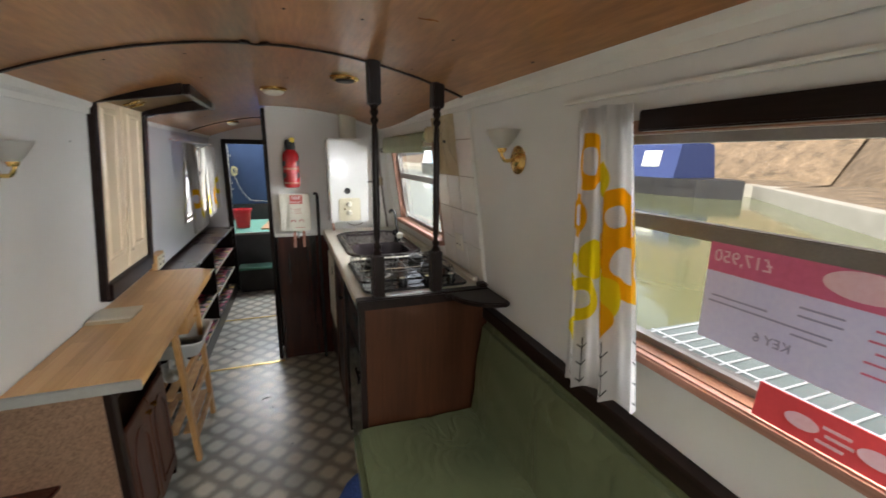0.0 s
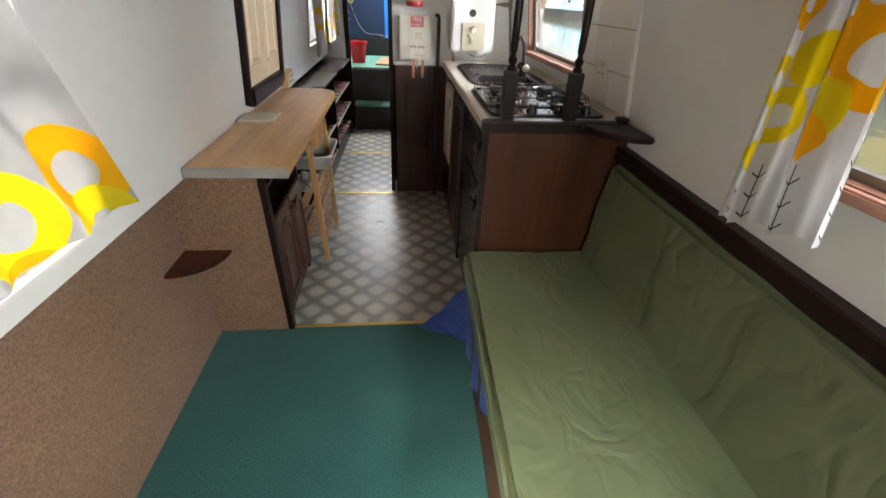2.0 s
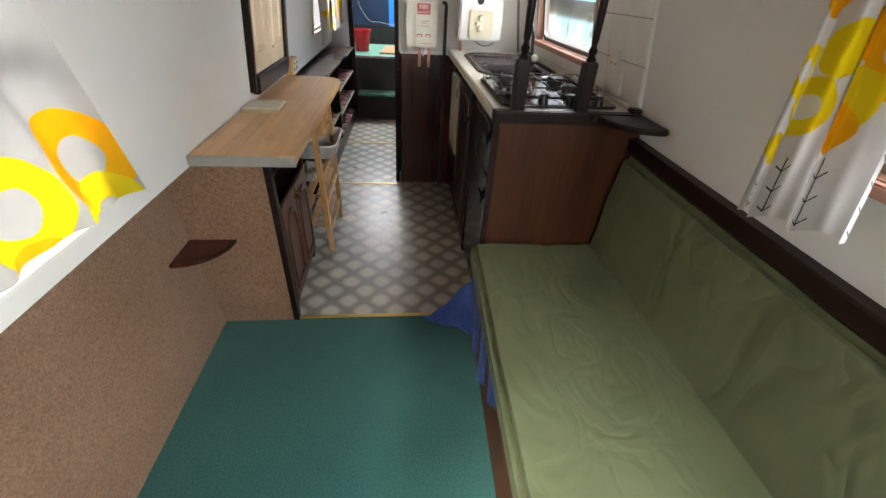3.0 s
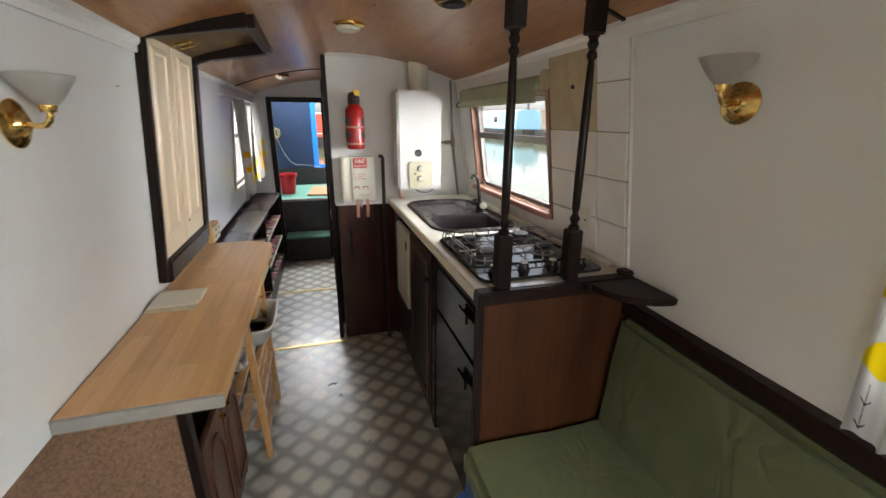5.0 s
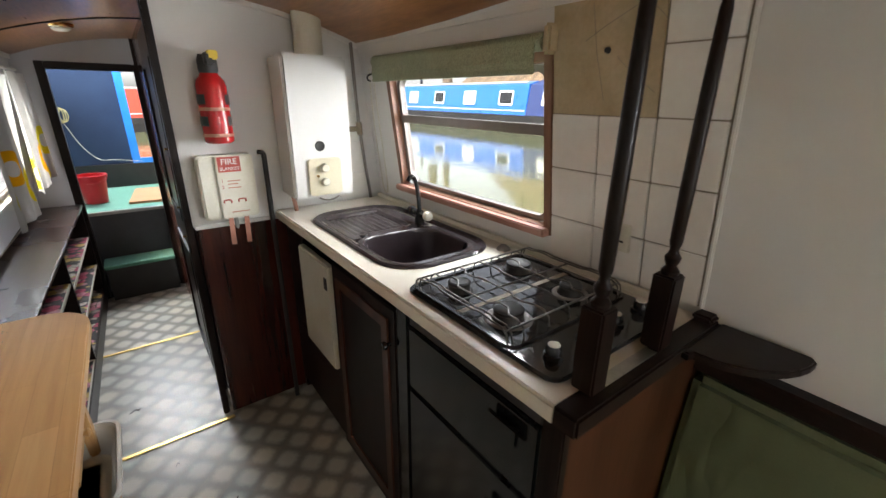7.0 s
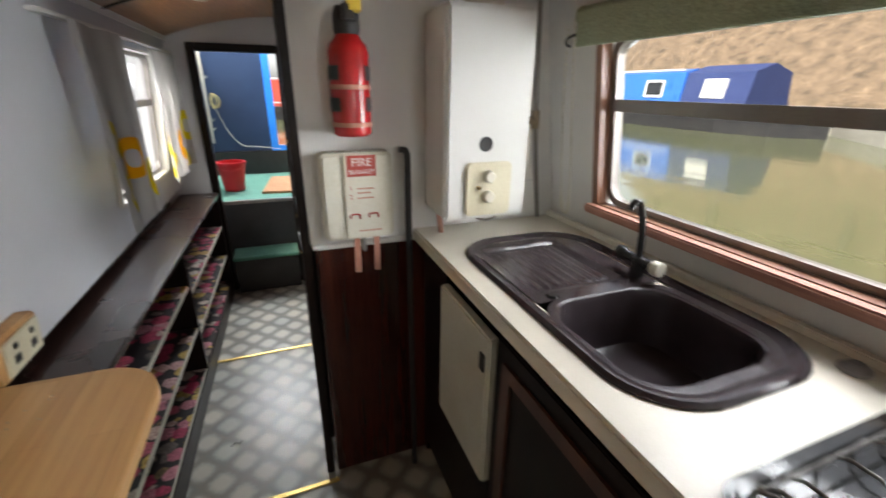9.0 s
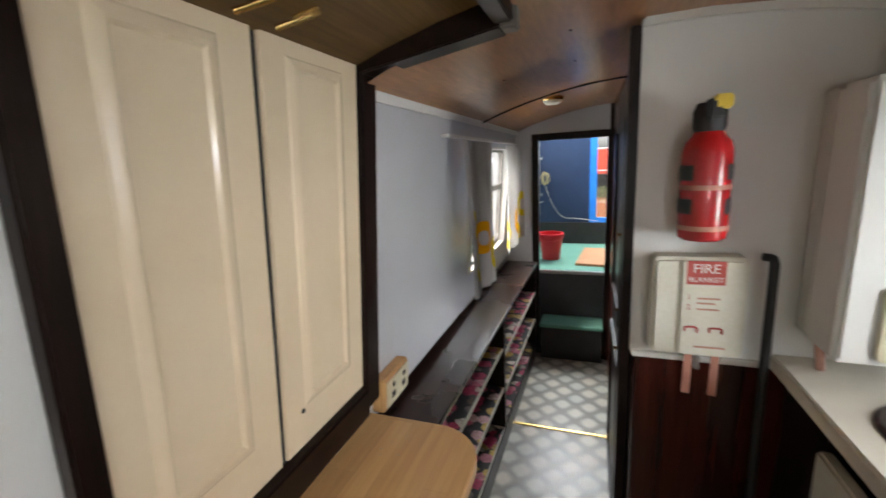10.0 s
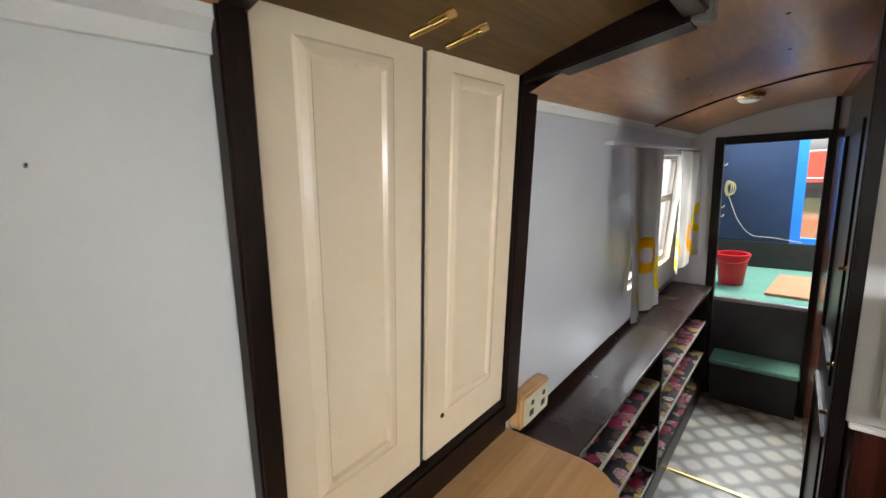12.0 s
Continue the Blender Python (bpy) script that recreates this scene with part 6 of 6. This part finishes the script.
for y, z, w, mt in ((0.545, 1.296, 0.10, M_GREYINK), (0.50, 1.284, 0.20, M_GREYINK), (0.42, 1.320, 0.06, M_GREYINK), (0.42, 1.306, 0.06, M_GREYINK), (0.43, 1.272, 0.05, M_GREYINK), (0.33, 1.318, 0.05, M_PINK), (0.33, 1.302, 0.06, M_PINK), (0.325, 1.286, 0.05, M_PINK), (0.33, 1.270, 0.06, M_PINK), (0.335, 1.252, 0.05, M_PINK)):
    part("text_bar", box((0.9778, y - w / 2, z - 0.0015), (0.9786, y + w / 2, z + 0.0015), 0), mt, sign)
red = thing("red_card", "red printed card standing on the window sill", "card")
part("card", moved(box((0.0, -0.36, 0.0), (0.0015, 0.0, 0.062), 0), Matrix.Translation((0.965, 0.481, 1.1125)) @ pose(0, 0, 0, 0, 8, 0)), M_SIGNRED, red)
for y in (0.41, 0.315):
    part("oval_mark", moved(lathe([(0, 0.0008), (1, 0.0008), (1, 0), (0, 0)], 28), Matrix.Translation((0.968, y, 1.142)) @ pose(0, 0, 0, 0, -82, 0) @ Matrix.Diagonal((0.012, 0.024, 1, 1))), M_PALEINK, red)
for y, z in ((0.365, 1.150), (0.36, 1.138), (0.37, 1.126), (0.27, 1.15), (0.265, 1.135)):
    part("text_bar", moved(box((-0.0006, -0.018, -0.0025), (0.0, 0.018, 0.0025), 0), Matrix.Translation((0.9645 + (z - 1.1085) * 0.14, y, z))), M_PALEINK, red)

# ---------------------------------------------------------------- scuffs and crumbs on the vinyl
for k, (x, y, r, L) in enumerate(((-0.283, 3.549, 0.0022, 0.022), (-0.003, 2.719, 0.0024, 0.026), (0.035, 2.60, 0.0015, 0.010), (-0.15, 3.05, 0.0012, 0.008), (0.15, 2.2, 0.0012, 0.008))):
    mk = tagged(mesh_ob("floor_scuff", tube(arc([(x - L, y - 0.01, 0.0012), (x, y + 0.006, 0.0016), (x + L * 0.6, y - 0.004, 0.0012), (x + L, y + 0.012, 0.001)]), r, 5), M_MATTBLACK), "small dark scuff on the vinyl floor", "scuff mark", "floor scuffs", "structure")


# ---------------------------------------------------------------- outside: canal, bank, moored boats
def water_mat():
    m, nt, p = mat_new("canal_water")
    p.inputs["Base Color"].default_value = (0.13, 0.14, 0.065, 1)
    p.inputs["Roughness"].default_value = 0.07
    p.inputs["Specular IOR Level"].default_value = 0.5
    bump(nt, p, noise_out(nt, world_pos(nt, (1, 0.5, 1)), 3.4, 4), 0.22, 0.02)
    return m


M_WATER = water_mat()
M_BANK = surface("leaf_litter", (0.085, 0.062, 0.038), (0.22, 0.155, 0.095), 0.95, 2.6, 16, relief=0.9, grain=0.8)
M_KERB = surface("weathered_concrete", (0.33, 0.31, 0.26), (0.42, 0.39, 0.33), 0.9, 3, 40, relief=0.6)
M_BOATBLUE = surface("blue_boat_paint", (0.02, 0.13, 0.50), (0.03, 0.16, 0.56), 0.3, 3, 50)
M_PALEBLUE = surface("pale_blue_boat_paint", (0.22, 0.45, 0.62), (0.26, 0.50, 0.66), 0.35, 3, 50)
M_BOATNAVY = surface("navy_canvas", (0.025, 0.04, 0.13), (0.035, 0.055, 0.16), 0.8, 4, 80)
M_HULL = surface("black_hull", (0.012, 0.012, 0.014), (0.03, 0.028, 0.026), 0.45, 3, 50)
M_WHITEPAINT = surface("white_boat_paint", (0.75, 0.76, 0.76), (0.68, 0.69, 0.70), 0.35, 3, 50)
M_REDPAINT = surface("red_boat_paint", (0.45, 0.06, 0.03), (0.40, 0.05, 0.025), 0.4, 3, 50)
M_BARK = surface("bark", (0.19, 0.15, 0.11), (0.11, 0.085, 0.06), 0.95, 6, 40, relief=1.0)
M_DECKGREY = surface("grey_walkway", (0.16, 0.19, 0.18), (0.20, 0.23, 0.22), 0.8, 6, 60)

WATER = 0.42


def sheet_xy(points, z):
    bm = bmesh.new()
    bm.faces.new([bm.verts.new((x, y, z)) for x, y in points])
    return bm


# our own hull sits in a slot of the water
for name, pts in (("water", [(1.16, -200), (400, -200), (400, 300), (1.16, 300)]), ("water_port", [(-0.96, -200), (-0.96, 300), (-400, 300), (-400, -200)]), ("water_ahead", [(-0.96, 7.02), (1.16, 7.02), (1.16, 300), (-0.96, 300)]), ("water_astern", [(-0.96, -200), (1.16, -200), (1.16, -3.2), (-0.96, -3.2)])):
    struct(name, sheet_xy(pts, WATER), M_WATER, "still green canal water", "water")
struct("hull", join(box((1.101, BOW - 1.4, -0.1), (1.16, 7.0, 0.92), 0), box((-0.96, BOW - 1.4, -0.1), (-0.90, 7.0, 0.86), 0)), M_HULL, "black steel hull sides", "hull")
struct("roof", prism([(-0.66, 1.86), (-0.5, 1.90), (0.2, 1.965), (0.85, 1.90), (1.0, 1.86), (1.0, 1.84), (0.2, 1.952), (-0.66, 1.835)], BOW - 0.04, STERN + 0.04, 0, "y"), M_HULL, "dark cabin roof", "roof")


def far_bank(side_name, origin, heading, length, rise, fade=lambda y: 1.0):
    """A straight edge with a kerb, a path and a rising slope of leaf litter."""
    m = Matrix.Translation(origin) @ pose(0, 0, 0, 0, 0, heading)
    bm = bmesh.new()
    nu, prof = 70, [(0.0, 0.0), (0.0, 0.34), (0.4, 0.36), (2.2, 0.42), (3.4, 0.9), (5.5, 2.1), (8.5, 3.9), (14, 6.3), (30, 13.0)]
    rows = []
    for i in range(nu + 1):
        y = -length / 2 + length * i / nu
        row = []
        for k, (x, z) in enumerate(prof):
            wob = 0.0 if k < 3 else noise.noise(Vector((x * 0.4, y * 0.35, 3.0))) * 0.5 * min(1, x / 6)
            row.append(bm.verts.new((x, y, z * (rise * fade(y) if k > 3 else 1) + wob * fade(y))))
        rows.append(row)
    for a, b in zip(rows, rows[1:]):
        for k in range(len(prof) - 1):
            bm.faces.new((a[k], b[k], b[k + 1], a[k + 1]))
    g = struct("ground_" + side_name, moved(bm, m), M_BANK, "canal bank covered in brown fallen leaves", "bank", True)
    kerb = struct("kerb_" + side_name, moved(box((-0.03, -length / 2, -0.2), (0.30, length / 2, 0.385), 0.02), m), M_KERB, "pale concrete canal edging", "kerb")
    return m


bank_m = far_bank("starboard", (8.0, 3.0, WATER - 0.02), -44, 76, 2.3)
bank_2 = far_bank("behind_boats", (13.6, 48.0, WATER - 0.02), 0, 80, 2.0, lambda y: max(0.12, min(1.0, 1.0 - (y + 28) / 10)))
port_m = far_bank("port", (-13.0, 6.0, WATER - 0.02), 180, 120, 0.7)


def tree(place, h, r, seed):
    rnd = random.Random(seed)
    t = thing("tree", "bare winter tree on the leaf-covered bank", "tree", "bank trees", place)
    pts = [(0, 0, -0.6)] + [(0.25 * noise.noise(Vector((seed, k * 0.6, 0))), 0.25 * noise.noise(Vector((0, k * 0.6, seed))), h * k / 6) for k in range(1, 7)]
    bm = bmesh.new()
    pts = [Vector(p) for p in pts]
    rings = []
    for i, p in enumerate(pts):
        rad = r * (1.35 if i == 0 else 1.0 - 0.13 * i)
        rings.append([bm.verts.new(p + Vector((rad * (1 + 0.12 * noise.noise(Vector((a, i, seed)))) * math.cos(a), rad * math.sin(a), 0))) for a in [2 * math.pi * k / 12 for k in range(12)]])
    for a, b in zip(rings, rings[1:]):
        for k in range(12):
            bm.faces.new((a[k], a[(k + 1) % 12], b[(k + 1) % 12], b[k]))
    part("trunk", bm, M_BARK, t, "", True)
    for k in range(7):
        z0 = h * rnd.uniform(0.35, 0.95)
        a = rnd.uniform(0, 6.28)
        L = rnd.uniform(1.2, 2.6)
        p0 = Vector((0, 0, z0))
        q = [p0, p0 + Vector((math.cos(a) * L * 0.4, math.sin(a) * L * 0.4, L * 0.35)), p0 + Vector((math.cos(a + 0.3) * L, math.sin(a + 0.3) * L, L))]
        part("limb", tube(arc(q, 4), r * 0.22, 6), M_BARK, t, "", True)


for k, (u, v) in enumerate(((4.2, -3.0), (5.0, 0.5), (4.6, 4.0), (6.2, 6.0), (5.2, 8.5), (8.0, -5.0), (9.5, 2.0))):
    p = bank_m @ Vector((u, v, 0))
    tree((p.x, p.y, WATER + 0.9 + max(0.0, u - 3.4) * 0.9), 8.5 + (k % 3), 0.17 + 0.05 * (k % 3), 11 + k)
for k, (u, v) in enumerate(((4.4, -38.5), (6.5, -36.0), (5.0, -33.0), (8.0, -34.5), (6.0, -29.0), (9.0, -26.0), (5.2, -22.0), (7.5, -17.0))):
    p = bank_2 @ Vector((u, v, 0))
    tree((p.x, p.y, WATER + 0.9 + max(0.0, u - 3.4) * 1.0), 9 + (k % 3), 0.16 + 0.05 * (k % 4), 31 + k)


def narrowboat(label, place, heading, length, cabin_mat, canvas_mat, strake_mat=M_HULL):
    """Hull, cabin with windows and handrails, canvas over the fore deck. Local y is forward."""
    b = thing("narrowboat", label, "boat", "moored boats", place, heading)
    hl = length / 2
    out = [(-1.02, -hl), (1.02, -hl), (1.02, hl - 2.2), (0.75, hl - 0.9), (0.0, hl), (-0.75, hl - 0.9), (-1.02, hl - 2.2)]
    part("hull", prism(out, -0.4, 0.42, 0.02), M_HULL, b, "black hull")
    part("rubbing_strake", prism([(x * 1.02, y * 1.002) for x, y in out], 0.22, 0.27, 0.01), strake_mat, b)
    c0, c1 = -hl + 1.2, hl - 3.6
    cab = part("cabin", prism([(-0.90, 0.42), (0.90, 0.42), (0.76, 1.22), (0.35, 1.30), (-0.35, 1.30), (-0.76, 1.22)], c0, c1, 0.01, "y"), cabin_mat, b)
    cv = part("fore_canvas", prism([(-0.90, 0.42), (0.90, 0.42), (0.70, 1.20), (0.0, 1.36), (-0.70, 1.20)], c1 + 0.001, c1 + 2.0, 0.01, "y"), canvas_mat, b, "navy canvas cover")
    for s in (-1, 1):
        part("handrail", cyl((s * 0.74, c0 + 0.1, 1.27), (s * 0.74, c1 - 0.1, 1.27), 0.02, seg=8), M_WHITEPAINT, b)
        part("coach_line", prism([(s * 0.895, 0.52), (s * 0.892, 0.55), (s * 0.900, 0.55), (s * 0.902, 0.52)], c0 + 0.05, c1 - 0.05, 0, "y"), M_WHITEPAINT, b)
        n = max(2, int((c1 - c0) / 2.0))
        for k in range(n):
            y = c0 + (k + 0.5) * (c1 - c0) / n
            m = Matrix.Translation((s * 0.852, y, 0.86)) @ pose(0, 0, 0, 0, -s * 9.9, 0)
            w = part("window", moved(ring_prism(rounded(-0.36, -0.20, 0.36, 0.20, 0.05), rounded(-0.31, -0.15, 0.31, 0.15, 0.04), -0.02, 0.02, "x"), m), M_WHITEPAINT, b, "pale window surround")
            part("pane", moved(box((-0.008, -0.32, -0.16), (0.008, 0.32, 0.16), 0), m), M_BLACK if k % 2 else M_SHADE, w)
        m = Matrix.Translation((s * 0.80, c1 + 1.0, 0.85)) @ pose(0, 0, 0, 0, -s * 14.4, 0)
        part("canvas_window", moved(box((-0.03, -0.35, -0.18), (0.03, 0.35, 0.22), 0.01), m), M_SHADE, cv, "clouded canvas window")
    part("chimney", cyl((0.4, c0 + 1.0, 1.28), (0.4, c0 + 1.0, 1.65), 0.06, seg=14), M_HULL, b)
    return b


def aim(p, q):
    return math.degrees(math.atan2(-(q[0] - p[0]), q[1] - p[1]))


bow_at, stern_at = (12.3, 8.2), (12.3, 21.2)
mid = ((bow_at[0] + stern_at[0]) / 2, (bow_at[1] + stern_at[1]) / 2)
narrowboat("blue narrowboat moored across the canal, navy fore canvas", (*mid, WATER), aim(stern_at, bow_at), 13.0, M_BOATBLUE, M_BOATNAVY).scale.z = 1.3
narrowboat("pale blue and white narrowboat moored in line across the canal", (12.5, 30.5, WATER), 0, 15.0, M_PALEBLUE, M_WHITEPAINT).scale.z = 1.3
narrowboat("red narrowboat moored beyond the stern", (-1.5, 18.5, WATER), 84, 12.0, M_REDPAINT, M_BOATNAVY)
narrowboat("white and blue narrowboat moored on the port side", (-4.6, 5.0, WATER), 2, 15.0, M_WHITEPAINT, M_BOATBLUE)

# metal walkway alongside the lounge window
walkway = thing("walkway", "grey steel walkway with pale bars beside the boat", "walkway")
part("deck", box((1.28, -6.0, 0.62), (2.35, 1.62, 0.66), 0.004), M_DECKGREY, walkway)
part("edge_beam", box((1.28, -6.0, 0.40), (1.36, 1.62, 0.6195), 0.004), M_ALU, walkway)
part("edge_beam", box((2.27, -6.0, 0.40), (2.35, 1.62, 0.6195), 0.004), M_ALU, walkway)
for k in range(60):
    y = 1.58 - 0.075 * k
    part("bar", box((1.30, y - 0.004, 0.661), (2.33, y + 0.004, 0.670), 0.003, 1), M_WHITEPAINT, walkway)
for x in (1.62, 1.98):
    part("long_bar", box((x - 0.004, -2.9, 0.6705), (x + 0.004, 1.60, 0.677), 0.003, 1), M_WHITEPAINT, walkway)
for y in (-5.5, -2.0, 1.3):
    part("pile", cyl((2.2, y, -0.8), (2.2, y, 0.399), 0.06, seg=14), M_ALU, walkway)
